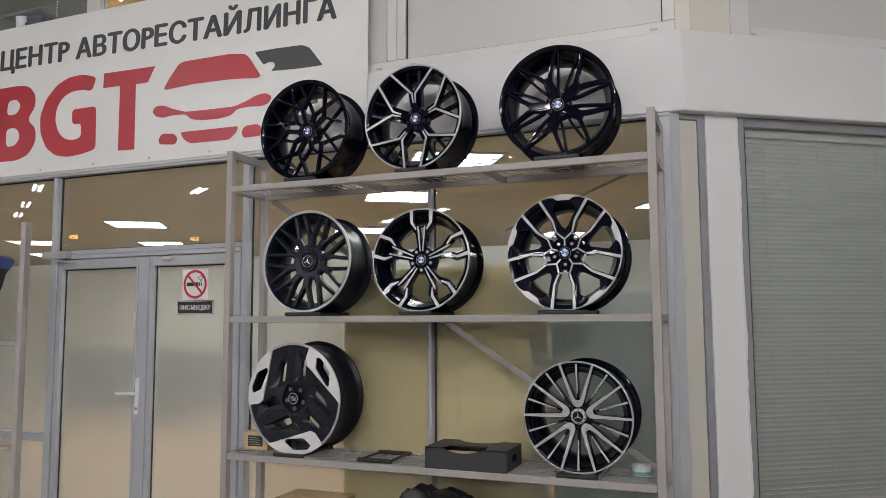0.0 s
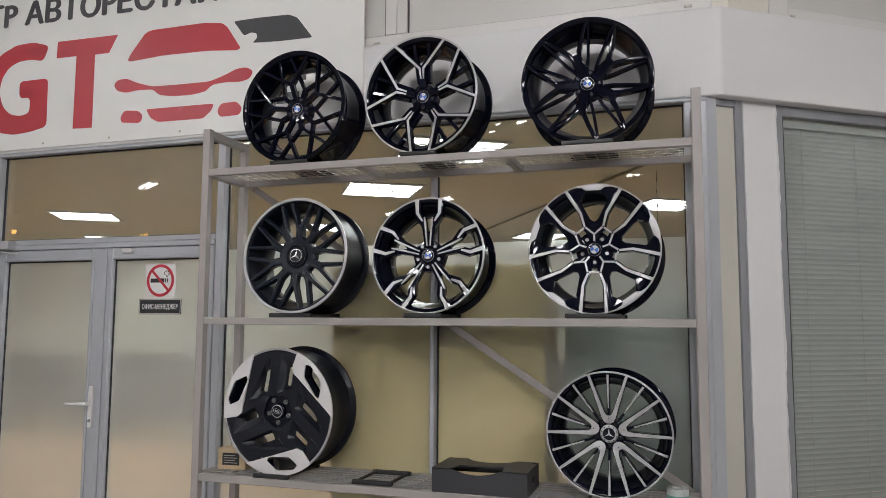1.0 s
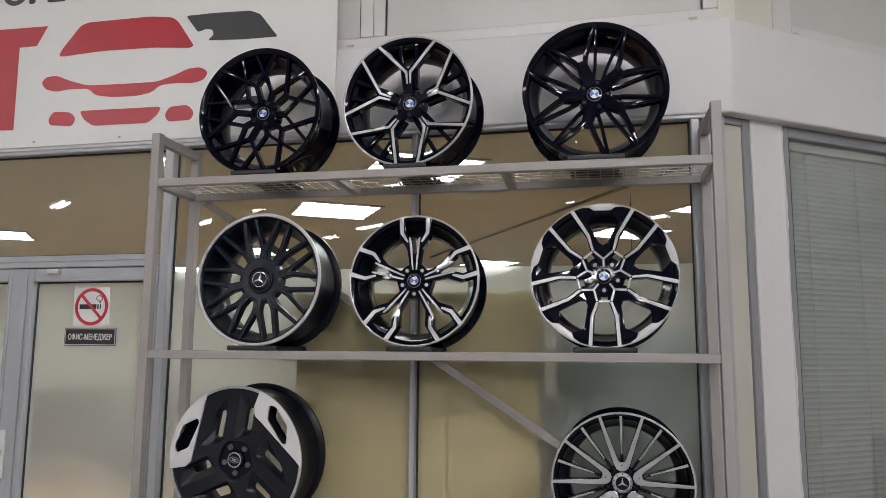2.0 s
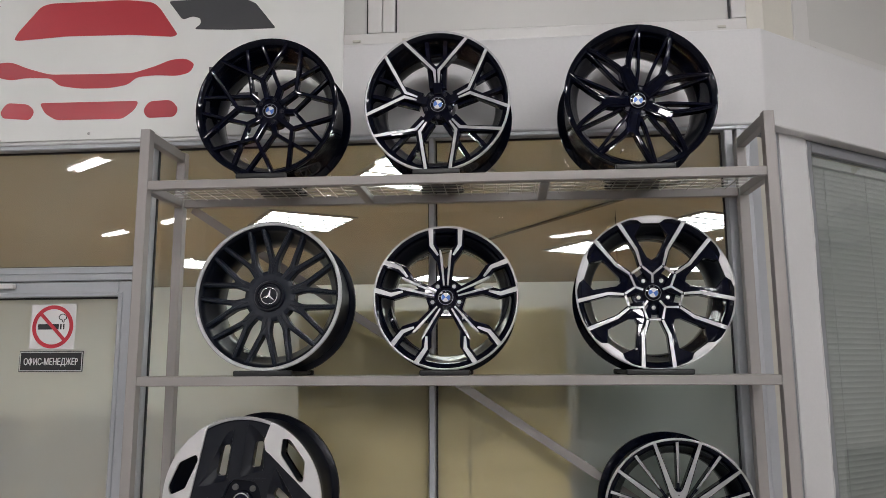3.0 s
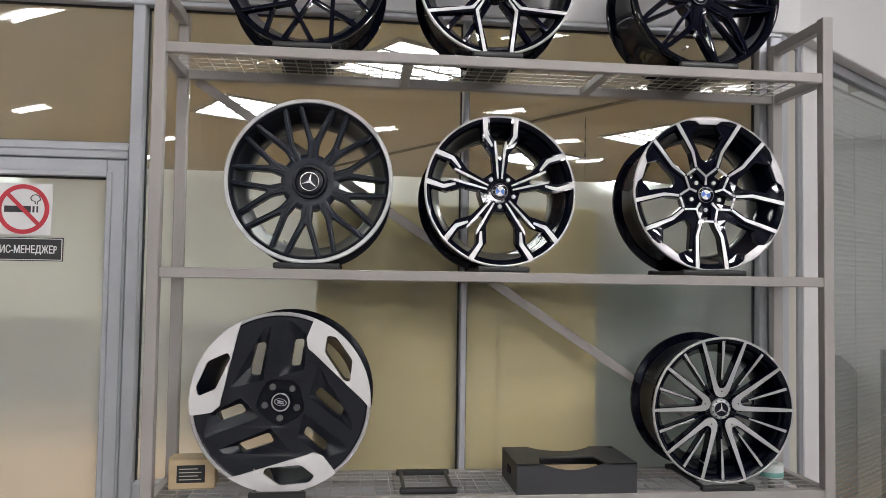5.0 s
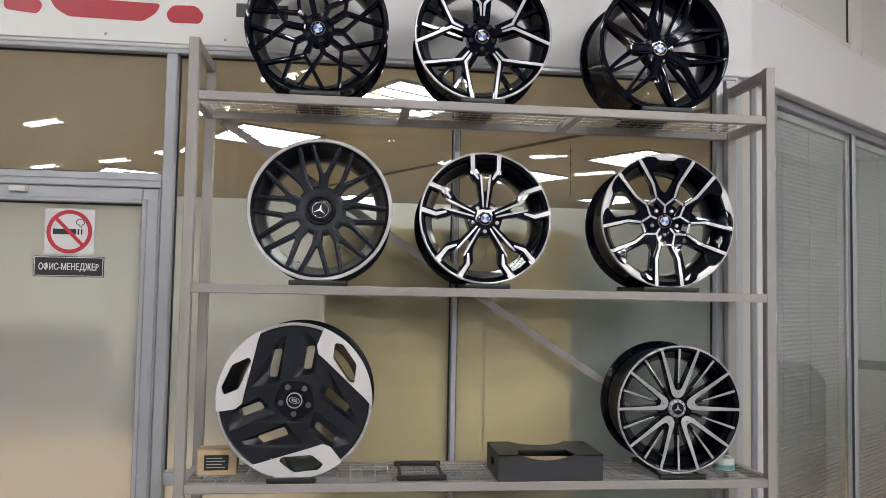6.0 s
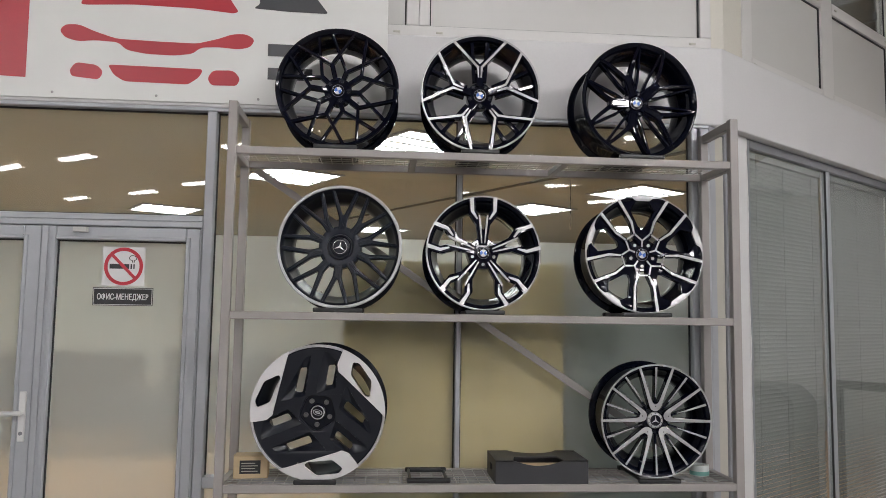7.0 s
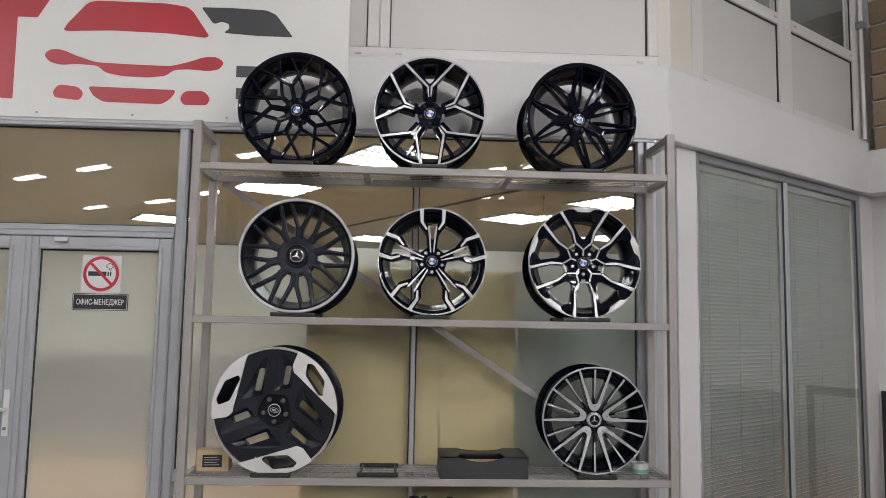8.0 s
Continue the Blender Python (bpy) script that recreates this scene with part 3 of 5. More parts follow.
for x0, x1 in ((-1.712, -0.222), (-2.75, -1.839)):
    part("infill_panel", soft_box(x0, x1, UY + 0.025, UY + 0.05, 3.156, 3.759 if x0 < -2 else 3.80, 0), PANEL, uf)
    for a, b, c0, c1 in ((x0, x0 + 0.006, 3.156, 3.795), (x1 - 0.006, x1, 3.156, 3.795), (x0 + 0.006, x1 - 0.006, 3.156, 3.160)):
        part("gasket", soft_box(a, b, UY + 0.014, UY + 0.0245, c0, c1, 0), GASKET if a > -2.7 and c1 > 3.2 else SLAT, uf)
pane(uf, -1.712, -0.222, 3.881, 5.48, UY + 0.03, GLASS, "upper_pane")
for x0, x1 in ((-8.059, -4.311), (-4.171, -1.839), (-16.9, -8.201)):
    pane(uf, x0, x1, 3.840, 5.399, UY + 0.03, GLASS, "upper_pane")
for x in (-1.888, -1.660, -0.266):
    part("drain_cap", soft_box(x - 0.018, x + 0.018, UY - 0.006, UY + 0.002, 3.111, 3.123, 0.002), TANPANEL, uf)
bm = bmesh.new()
box(bm, -0.157, -0.085, UY + 0.004, UY + 0.3, 3.07, 5.5)
solid("wall_pier", bm, WHITE_WARM, "cream painted pier between the upper windows", "wall", "structure")

# room behind the upper windows: sill with a few things, blind chain, golden slatted ceiling with small bulbs
part("window_sill", soft_box(-8.0, -4.32, UY + 0.071, UY + 0.40, 3.812, 3.838, 0.004), PVC, uf)
pot = thing("white_pot", "white plastic pot on the upper window sill", "pot", m=WM @ pose(-5.162, WY + 0.21, 3.838))
bm = bmesh.new()
lathe(bm, [(0.0, 0.0), (0.046, 0.0), (0.050, -0.006), (0.058, -0.165), (0.061, -0.168), (0.061, -0.178), (0.055, -0.178), (0.045, -0.010), (0.0, -0.010)], 32)
part("pot_body", bm, SIGN_WHITE, pot, "", pose(0, 0, 0, -90, 0, 0), smooth=True)
bm = bmesh.new()
for i, (w0, z0, z1) in enumerate(((0.094, 0.0, 0.062), (0.100, 0.063, 0.118), (0.092, 0.119, 0.166))):
    prism(bm, [rounded([(-w0, z0), (w0, z0), (w0 - 0.01 * i, z1), (-w0 + 0.006, z1)], 0.022, 4)], -0.07 + 0.008 * i, 0.07, 0.012)
solid("folded_cloth", bm, NAVY, "folded navy cloth stacked on the upper window sill", "cloth", m=WM @ pose(-4.985, WY + 0.21, 3.838), smooth=True)
bm = bmesh.new()
prism(bm, [rounded([(-0.215, 0.010), (-0.150, 0.0), (0.10, 0.0), (0.175, 0.004), (0.205, 0.020), (0.07, 0.036), (-0.10, 0.030)], 0.012, 4)], -0.07, 0.07, 0.012)
solid("dark_tray", bm, CLOTH, "dark grey shallow tray lying on a pot and cloth", "tray", m=WM @ pose(-5.115, WY + 0.21, 4.0175), smooth=True)
bm = bmesh.new()
for i in range(66):
    bmesh.ops.create_icosphere(bm, subdivisions=1, radius=0.0065, matrix=Matrix.Translation((-4.70, UY + 0.078, 3.93 + 0.0225 * i)))
rod(bm, (-4.70, UY + 0.078, 3.93), (-4.70, UY + 0.078, 5.40), 0.0012, 5)
solid("blind_chain", bm, ENAMEL, "white bead chain hanging beside the upper window", "chain", m=WM, smooth=True)
bm = bmesh.new()
for i in range(52):
    x = -6.60 + 0.041 * i
    box(bm, x, x + 0.024, 4.35, 6.597, 5.19, 5.235)
box(bm, -6.62, -4.46, 4.35, 6.597, 5.236, 5.256)
solid("slatted_ceiling", bm, GOLD_SLAT, "golden wooden slatted ceiling behind the upper windows", "ceiling", "structure")
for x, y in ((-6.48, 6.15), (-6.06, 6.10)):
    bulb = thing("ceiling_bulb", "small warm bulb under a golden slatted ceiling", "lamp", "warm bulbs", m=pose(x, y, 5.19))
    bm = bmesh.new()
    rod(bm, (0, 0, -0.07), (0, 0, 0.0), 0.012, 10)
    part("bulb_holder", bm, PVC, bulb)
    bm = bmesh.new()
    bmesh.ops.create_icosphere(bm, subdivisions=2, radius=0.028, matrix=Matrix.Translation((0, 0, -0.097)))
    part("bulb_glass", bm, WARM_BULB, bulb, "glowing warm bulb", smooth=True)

us = thing("upper_side_window_frame", "white plastic frame of the upper windows over the slanted wall", "frame", kind="structure", m=DM)
bm = bmesh.new()
box(bm, 0.0, 0.268, 0.004, 0.08, 3.06, 5.5)
part("cream_post", bm, WHITE_WARM, us, "cream painted post")
SILL = 3.066
for x0, x1, z0, z1 in ((0.270, 0.385, SILL, 5.49), (1.320, 1.490, SILL, 5.49), (2.464, 2.60, SILL, 5.49), (0.386, 1.319, SILL, 3.150), (1.491, 2.463, SILL, 3.150), (0.386, 1.319, 3.714, 3.795), (1.491, 2.463, 3.714, 3.795)):
    part("profile", soft_box(x0, x1, 0.0, 0.07, z0, z1, 0.006, 2), PVC, us)
for x0, x1 in ((0.386, 1.319), (1.491, 2.463)):
    part("infill_panel", soft_box(x0, x1, 0.025, 0.05, 3.151, 3.713, 0), PANEL, us)
    for a, b, c0, c1 in ((x0, x0 + 0.006, 3.151, 3.713), (x1 - 0.006, x1, 3.151, 3.713), (x0 + 0.006, x1 - 0.006, 3.706, 3.713), (x0, x0 + 0.006, 3.796, 5.48), (x1 - 0.006, x1, 3.796, 5.48)):
        part("gasket", soft_box(a, b, 0.014, 0.0245, c0, c1, 0), GASKET if a > x0 or c1 > 4 else SLAT, us)
    pane(us, x0, x1, 3.796, 5.48, 0.03, GLASS, "upper_pane")
for x, z in ((0.41, 3.110), (1.245, 3.098), (1.486, 3.098), (1.27, 3.755), (1.545, 3.755), (2.43, 3.755)):
    part("drain_cap", soft_box(x - 0.014, x + 0.014, -0.006, 0.002, z - 0.006, z + 0.006, 0.002), TANPANEL, us)

# ---------------------------------------------------------------- banner over the doors
BY = WY - 0.020
bn = thing("wall_banner", "white banner with red car emblem and Cyrillic lettering", "banner", m=WM @ pose(0, BY, 0))
part("sheet", soft_box(-7.4, -1.936, 0.0, 0.012, 2.672, 3.828, 0.002), BANNER, bn)


def vinyl(name, loop, material, holes=(), r=0.02):
    bm = bmesh.new()
    prism(bm, [rounded(loop, r, 5)] + [rounded(h, r, 5) for h in holes], -0.0022, -0.0006)
    return part(name, bm, material, bn)


vinyl("windscreen_shape", [(-3.497, 3.164), (-3.480, 3.200), (-3.375, 3.325), (-3.330, 3.338), (-2.96, 3.338), (-2.835, 3.322), (-2.800, 3.295), (-2.706, 3.158), (-2.730, 3.148), (-2.93, 3.166), (-3.24, 3.172), (-3.47, 3.160)], RED, r=0.03)
vinyl("rear_window_shape", [(-2.757, 3.322), (-2.60, 3.324), (-2.40, 3.318), (-2.345, 3.295), (-2.246, 3.168), (-2.45, 3.170), (-2.630, 3.180), (-2.598, 3.205), (-2.602, 3.232), (-2.64, 3.244), (-2.686, 3.228)], INK, r=0.015)
vinyl("lamp_line_shape", [(-3.592, 3.022), (-3.565, 3.052), (-3.50, 3.056), (-3.42, 3.022), (-3.31, 2.988), (-3.10, 2.982), (-2.905, 2.980), (-2.80, 3.010), (-2.73, 3.038), (-2.66, 3.040), (-2.617, 3.012), (-2.640, 2.972), (-2.70, 2.958), (-2.80, 2.966), (-2.89, 2.960), (-2.93, 2.925), (-3.02, 2.912), (-3.16, 2.915), (-3.26, 2.932), (-3.30, 2.970), (-3.42, 2.976), (-3.50, 2.966), (-3.565, 2.985)], RED, r=0.03)
vinyl("bumper_shape", [(-3.346, 2.852), (-2.872, 2.846), (-2.890, 2.805), (-2.945, 2.764), (-3.26, 2.768), (-3.315, 2.800)], RED)
vinyl("bumper_shape", [(-3.532, 2.815), (-3.505, 2.858), (-3.40, 2.848), (-3.366, 2.815), (-3.385, 2.772), (-3.52, 2.785)], RED, r=0.025)
vinyl("bumper_shape", [(-2.850, 2.800), (-2.825, 2.842), (-2.72, 2.846), (-2.685, 2.805), (-2.700, 2.766), (-2.83, 2.764)], RED, r=0.025)
vinyl("stripe_shape", [(-2.550, 2.930), (-2.28, 2.930), (-2.28, 2.994), (-2.550, 2.994)], INK, r=0.002)
vinyl("stripe_shape", [(-2.547, 2.806), (-2.32, 2.806), (-2.32, 2.868), (-2.547, 2.868)], INK, r=0.002)
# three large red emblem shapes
vinyl("emblem_shape", [(-4.047, 3.241), (-4.043, 3.347), (-3.579, 3.339), (-3.640, 3.232), (-3.747, 3.232), (-3.743, 2.771), (-3.890, 2.776), (-3.890, 3.238)], RED, r=0.003)
vinyl("emblem_shape", [(-4.113, 3.330), (-4.240, 3.366), (-4.38, 3.362), (-4.50, 3.316), (-4.60, 3.225), (-4.655, 3.10), (-4.645, 2.97), (-4.585, 2.86), (-4.49, 2.795), (-4.37, 2.772), (-4.24, 2.780), (-4.100, 2.806), (-4.107, 3.117), (-4.338, 3.117), (-4.332, 3.006), (-4.243, 3.006), (-4.243, 2.906), (-4.31, 2.890), (-4.40, 2.905), (-4.47, 2.965), (-4.504, 3.06), (-4.490, 3.15), (-4.435, 3.22), (-4.35, 3.252), (-4.252, 3.254), (-4.153, 3.233)], RED, r=0.035)
vinyl("emblem_shape", [(-5.16, 3.362), (-4.90, 3.362), (-4.78, 3.345), (-4.712, 3.27), (-4.712, 3.18), (-4.788, 3.089), (-4.700, 3.02), (-4.690, 2.92), (-4.76, 2.825), (-4.88, 2.789), (-5.16, 2.793)], RED, ([(-4.998, 3.258), (-4.905, 3.258), (-4.857, 3.205), (-4.90, 3.145), (-5.008, 3.141)], [(-5.006, 3.041), (-4.90, 3.041), (-4.851, 2.97), (-4.90, 2.905), (-5.002, 2.899)]), r=0.045)
for words, x, width in (("ЦЕНТP", -5.102, 0.714), ("АВТОPЕСТАЙ", -4.327, 1.462), ("ЛИНГА", -2.848, 0.698)):
    lettering(words, width, 0.152, pose(x, -0.0006, 3.504 - 0.0166 * (x + 5.102), 0, 0.95, 0), INK, bn, "dark grey lettering", bold=0.040)
for x in [-6.67 + 0.51 * i for i in range(10)]:
    bm = bmesh.new()
    lathe(bm, [(0, -0.004), (0.006, -0.003), (0.007, -0.0004)], 10)
    part("rivet", bm, STEEL, bn, "", pose(x, 0, 2.700))

# ---------------------------------------------------------------- steel display rack
RX0, RX1, RY0, RY1, RTOP = -2.657, -0.232, 3.600, 3.975, 2.582
SHELF = (2.372, 1.617, 0.851, 0.10)


def steel_rack(name, label, x0, x1, y0, y1, top, levels, braces, cross, p=0.040, yaw=0.0):
    rk = thing(name, label, "shelving rack", m=pose((x0 + x1) / 2, (y0 + y1) / 2, 0, 0, 0, yaw))
    ox, oy = (x0 + x1) / 2, (y0 + y1) / 2
    hx, hy, b = (x1 - x0) / 2, (y1 - y0) / 2, 0.9 * p
    for sx in (-1, 1):
        for sy in (-1, 1):
            xa, xb = sorted((sx * hx, sx * (hx - p)))
            ya, yb = sorted((sy * hy, sy * (hy - p)))
            part("post", soft_box(xa, xb, ya, yb, 0.0, top, 0.004, 2), RACK, rk)
        xa, xb = sorted((sx * (hx - 0.002), sx * (hx - p + 0.004)))
        part("top_rail", soft_box(xa, xb, -hy + p, hy - p, top - 0.044, top - 0.002, 0.003), RACK, rk)
    for z in levels:
        for sy in (-1, 1):
            ya, yb = sorted((sy * (hy - 0.002), sy * (hy - p + 0.008)))
            part("beam", soft_box(-hx + p, hx - p, ya, yb, z - b, z, 0.003), RACK, rk)
        for sx in (-1, 1):
            xa, xb = sorted((sx * (hx - 0.002), sx * (hx - p + 0.004)))
            part("side_beam", soft_box(xa, xb, -hy + p, hy - p, z - b, z, 0.003), RACK, rk)
        for x in cross:
            part("cross_beam", soft_box(x - ox - 0.018, x - ox + 0.018, -hy + p - 0.006, hy - p + 0.006, z - b - 0.001, z - 0.008, 0.003), RACK, rk)
        bm = bmesh.new()
        n = int((x1 - x0 - 2 * p) / 0.052)
        for i in range(1, n):
            x = -hx + p + (2 * hx - 2 * p) * i / n
            rod(bm, (x, -hy + p - 0.01, z - 0.0055), (x, hy - p + 0.01, z - 0.0055), 0.0021, 5)
        for i in range(7):
            y = -hy + p + (2 * hy - 2 * p) * i / 6
            rod(bm, (-hx + p, y, z - 0.0025), (hx - p, y, z - 0.0025), 0.0021, 5)
        tagged(part("wire_mesh", bm, WIRE, rk, "welded wire shelf mesh"), kind="stuff")
    for (xa, za), (xb, zb) in braces:
        bm = bmesh.new()
        prism(bm, [ribbon([(xa - ox, za), (xb - ox, zb)], (0.0175, 0.0175))], hy + 0.001, hy + 0.005)
        part("brace", bm, RACK, rk, "flat diagonal brace")
    return rk


rack_1 = steel_rack("display_rack", "grey steel rack with wire shelves holding alloy wheels", RX0, RX1, RY0, RY1, RTOP, SHELF, (((-2.59, 2.335), (-0.29, 0.838)),), (-1.80, -1.075))
bm = bmesh.new()
rod(bm, (0, 0, 0), (0, -0.01, 0), 0.007, 6)
part("bolt_head", bm, STEEL, rack_1, "", pose(1.203, -0.15, 1.590, 0, 0, 90))
steel_rack("display_rack", "grey steel rack with car parts beside the office doors", -6.555, -4.155, 3.125, 3.195, 2.245, (1.467, 0.800, 0.10), (), (-5.8, -5.0), 0.034, 22.0)

# ---------------------------------------------------------------- wheels


def place(a, r):
    """Turns a part of a wheel by a degrees about the axle of a wheel of that radius standing on its base."""
    return Matrix.Translation((0, 0, r)) @ Matrix.Rotation(radians(a), 4, "Y")


def rim_base(label, R, depth, lip, lip_w, barrel_mat, group="alloy wheels"):
    w = thing("alloy_wheel", label, "alloy wheel", group)
    t = 0.006
    prof = [(R, 0.004), (R - 0.001, 0.014), (R - 0.012, 0.020), (R - 0.022, 0.030), (R - 0.022, 0.055), (R - 0.032, 0.085), (R - 0.036, 0.110), (R - 0.034, 0.160), (R - 0.026, 0.190), (R - 0.022, depth - 0.03), (R - 0.012, depth - 0.02), (R - 0.001, depth - 0.014), (R, depth - 0.004), (R - 0.004, depth),
            (R - 0.012, depth - 0.002), (R - 0.036, depth - 0.03), (R - 0.043, depth - 0.05), (R - 0.063, 0.165), (R - 0.063, 0.105), (R - 0.056, 0.085), (R - 0.034, 0.052), (R - 0.031, 0.03), (R - 0.024, 0.013), (R - 0.017, 0.0052), (R - 0.0105, 0.0016), (R - 0.0055, 0.0), (R - 0.0018, 0.0010)]
    bm = bmesh.new()
    lathe(bm, prof, 112, closed=True)
    part("barrel", bm, barrel_mat, w, "", place(0, R), smooth=True)
    if lip:
        bm = bmesh.new()
        lathe(bm, [(R + 0.0006, 0.006), (R + 0.0004, 0.0), (R - 0.003, -0.0018), (R - lip_w, -0.001), (R - lip_w - 0.002, 0.004), (R - 0.012, 0.008)], 112, closed=True)
        part("lip", bm, lip, w, "bright machined rim lip", place(0, R), smooth=True)
    bm = bmesh.new()
    rod(bm, (0, -0.008, 0), (0, 0.03, 0), 0.0042, 10)
    part("valve", bm, STEEL, w, "", place(200, R) @ Matrix.Translation((0, 0.012, R - 0.062)))
    return w


def dished(R, d, p=1.25, rim=0.006):
    """Depth of the face: level with the lip outside and d deep at the hub."""
    def f(x, z):
        r = min(1.0, math.hypot(x, z) / R)
        return rim + d * (1 - r) ** p
    return f


def plates(name, w, R, loops, f, material, angles, thick=0.03, lift=0.0, c=0.003, label="", face=None, face_loops=None, face_lift=0.0012, face_mat=None):
    """The same spoke at several angles, each one mesh, with its bright faces as a part of it."""
    bm = bmesh.new()
    for lp in loops:
        prism(bm, [dense(scaled(lp, R), 0.02)], lambda x, z: f(x, z) + lift, lambda x, z: f(x, z) + lift + thick, c)
    me = make_mesh(name, bm, material)
    fm = None
    if face_loops:
        bm = bmesh.new()
        for lp in face_loops:
            prism(bm, [dense(scaled(lp, R), 0.02)], lambda x, z: f(x, z) + lift - face_lift, lambda x, z: f(x, z) + lift + 0.002, 0.0007)
        fm = make_mesh("machined_face", bm, face_mat or MACHINED)
    for a in angles:
        ob = part(name, me, None, w, label, place(a, R))
        if fm:
            part("machined_face", fm, None, ob, "bright machined face")


def hub(w, R, f, material, radius, thick, angle, bolts=5, pcd=0.056, bolt_mat=None, recess=True, shape=0):
    y = f(0, 0)
    bm = bmesh.new()
    if shape:
        loop = rounded([p for k2 in range(5) for p in polar([(angle + 72 * k2 - 20, radius), (angle + 72 * k2 + 20, radius)])], 0.008, 3)
    else:
        loop = arc(radius, 0, 357, 60)
    prism(bm, [loop], y, y + thick, 0.004)
    h = part("hub", bm, material, w, "", place(0, R))
    for k2 in range(bolts):
        a = angle + 72 * k2
        bm = bmesh.new()
        if recess:
            lathe(bm, [(0.0135, -0.0008), (0.0125, -0.0012), (0.011, 0.006), (0.0, 0.006)], 18)
            part("bolt_recess", bm, SATIN, h, "", Matrix.Rotation(radians(a), 4, "Y") @ Matrix.Translation((0, y, pcd)), smooth=True)
            bm = bmesh.new()
        if bolt_mat is False:
            bm.free()
            continue
        rod(bm, (0, 0.004, 0), (0, -0.006, 0), 0.0085, 6)
        bmesh.ops.bevel(bm, geom=bm.edges[:], offset=0.0012, segments=1, affect="EDGES")
        part("bolt", bm, bolt_mat or STEEL, h, "", Matrix.Rotation(radians(a), 4, "Y") @ Matrix.Translation((0, y - 0.001, pcd)))
    return h


def quartered_cap(w, R, y, r, turn):
    """A round cap with a black ring and four quarters, two blue and two white."""
    bm = bmesh.new()
    lathe(bm, [(0, -0.001), (r * 0.62, -0.001), (r * 0.97, 0.0), (r, 0.003), (r, 0.014), (0, 0.014)], 48)
    cp = part("centre_cap", bm, GLOSS, w, "round cap with blue and white quarters", place(0, R) @ Matrix.Translation((0, y, 0)), smooth=True)
    for rr, ww, mm in ((r * 0.98, r * 0.04, ALU_DARK), (r * 0.62, r * 0.05, CHROME)):
        bm = bmesh.new()
        lathe(bm, [(rr, 0.001), (rr, -0.0022), (rr - ww, -0.0026), (rr - ww, 0.001)], 48, closed=True)
        part("cap_ring", bm, mm, cp, "", smooth=True)
    for k2 in range(4):
        bm = bmesh.new()
        prism(bm, [[(0, 0)] + arc(r * 0.57, 1 + 90 * k2, 89 + 90 * k2, 8)], -0.0026, -0.0008)
        part("cap_quarter", bm, BLUE if k2 % 2 else ENAMEL, cp, "", Matrix.Rotation(radians(turn), 4, "Y"))
    for k2 in range(7):
        bm = bmesh.new()
        prism(bm, [polar([(-60 + 20 * k2 - 4, r * 0.72), (-60 + 20 * k2 - 4, r * 0.86), (-60 + 20 * k2 + 4, r * 0.86), (-60 + 20 * k2 + 4, r * 0.72)])], -0.0024, -0.0006)
        if k2 % 2:
            part("cap_mark", bm, CHROME, cp, "", Matrix.Rotation(radians(turn), 4, "Y"))
        else:
            bm.free()


def star_cap(w, R, y, r, ring, disc, turn, marks=False):
    """A round cap with a three-armed bright emblem."""
    bm = bmesh.new()
    lathe(bm, [(0, -0.003), (r * 0.80, -0.003), (r * 0.94, -0.001), (r, 0.004), (r, 0.02), (0, 0.02)], 48)
    cp = part("centre_cap", bm, ring, w, "round cap with a three-armed bright emblem", place(0, R) @ Matrix.Translation((0, y, 0)), smooth=True)
    bm = bmesh.new()
    lathe(bm, [(0, -0.0042), (r * 0.66, -0.0042), (r * 0.67, -0.003)], 40)
    part("cap_disc", bm, disc, cp, "", smooth=True)
    bm = bmesh.new()
    lathe(bm, [(r * 0.70, -0.003), (r * 0.70, -0.0055), (r * 0.66, -0.0055), (r * 0.66, -0.003)], 48, closed=True)
    part("cap_ring", bm, CHROME, cp, "", smooth=True)
    bm = bmesh.new()
    star = [p for k2 in range(3) for p in polar([(turn + 120 * k2, r * 0.63), (turn + 120 * k2 + 60, r * 0.11)])]
    prism(bm, [star], lambda x, z: -0.0078 + 0.004 * math.hypot(x, z) / r, -0.004)
    part("cap_emblem", bm, CHROME, cp)
    if marks:
        for k2 in range(10):
            a = k2 * 36
            bm = bmesh.new()
            prism(bm, [polar([(a - 5, r * 0.78), (a - 5, r * 0.90), (a + 5, r * 0.90), (a + 5, r * 0.78)])], -0.0042, -0.001)
            part("cap_mark", bm, INK, cp)


# name, centre x, face y, centre z, radius, yaw, tilt
SPOTS = {"lattice": (-2.168, 3.640, 2.674, 0.290, -1.0, -1.5), "y_spoke": (-1.488, 3.632, 2.673, 0.286, -2.5, -0.6), "twin": (-0.706, 3.630, 2.667, 0.291, 2.0, -1.5),
         "cross": (-2.136, 3.636, 1.922, 0.288, -1.3, -4.0), "double": (-1.459, 3.672, 1.911, 0.276, 1.0, -4.5), "hexagon": (-0.688, 3.640, 1.920, 0.286, -2.0, -3.5),
         "aero": (-2.216, 3.650, 1.163, 0.306, -3.0, 0.5), "multi": (-0.636, 3.640, 1.131, 0.264, -1.5, 0.8)}


def stand_wheel(w, key):
    """Puts a wheel with its centre at the spot, turned and tilted about it."""
    x, y, z, R, yaw, tilt = SPOTS[key]
    w.matrix_basis = pose(x, y, z, tilt, 0, yaw) @ Matrix.Translation((0, 0, -R))
    return w


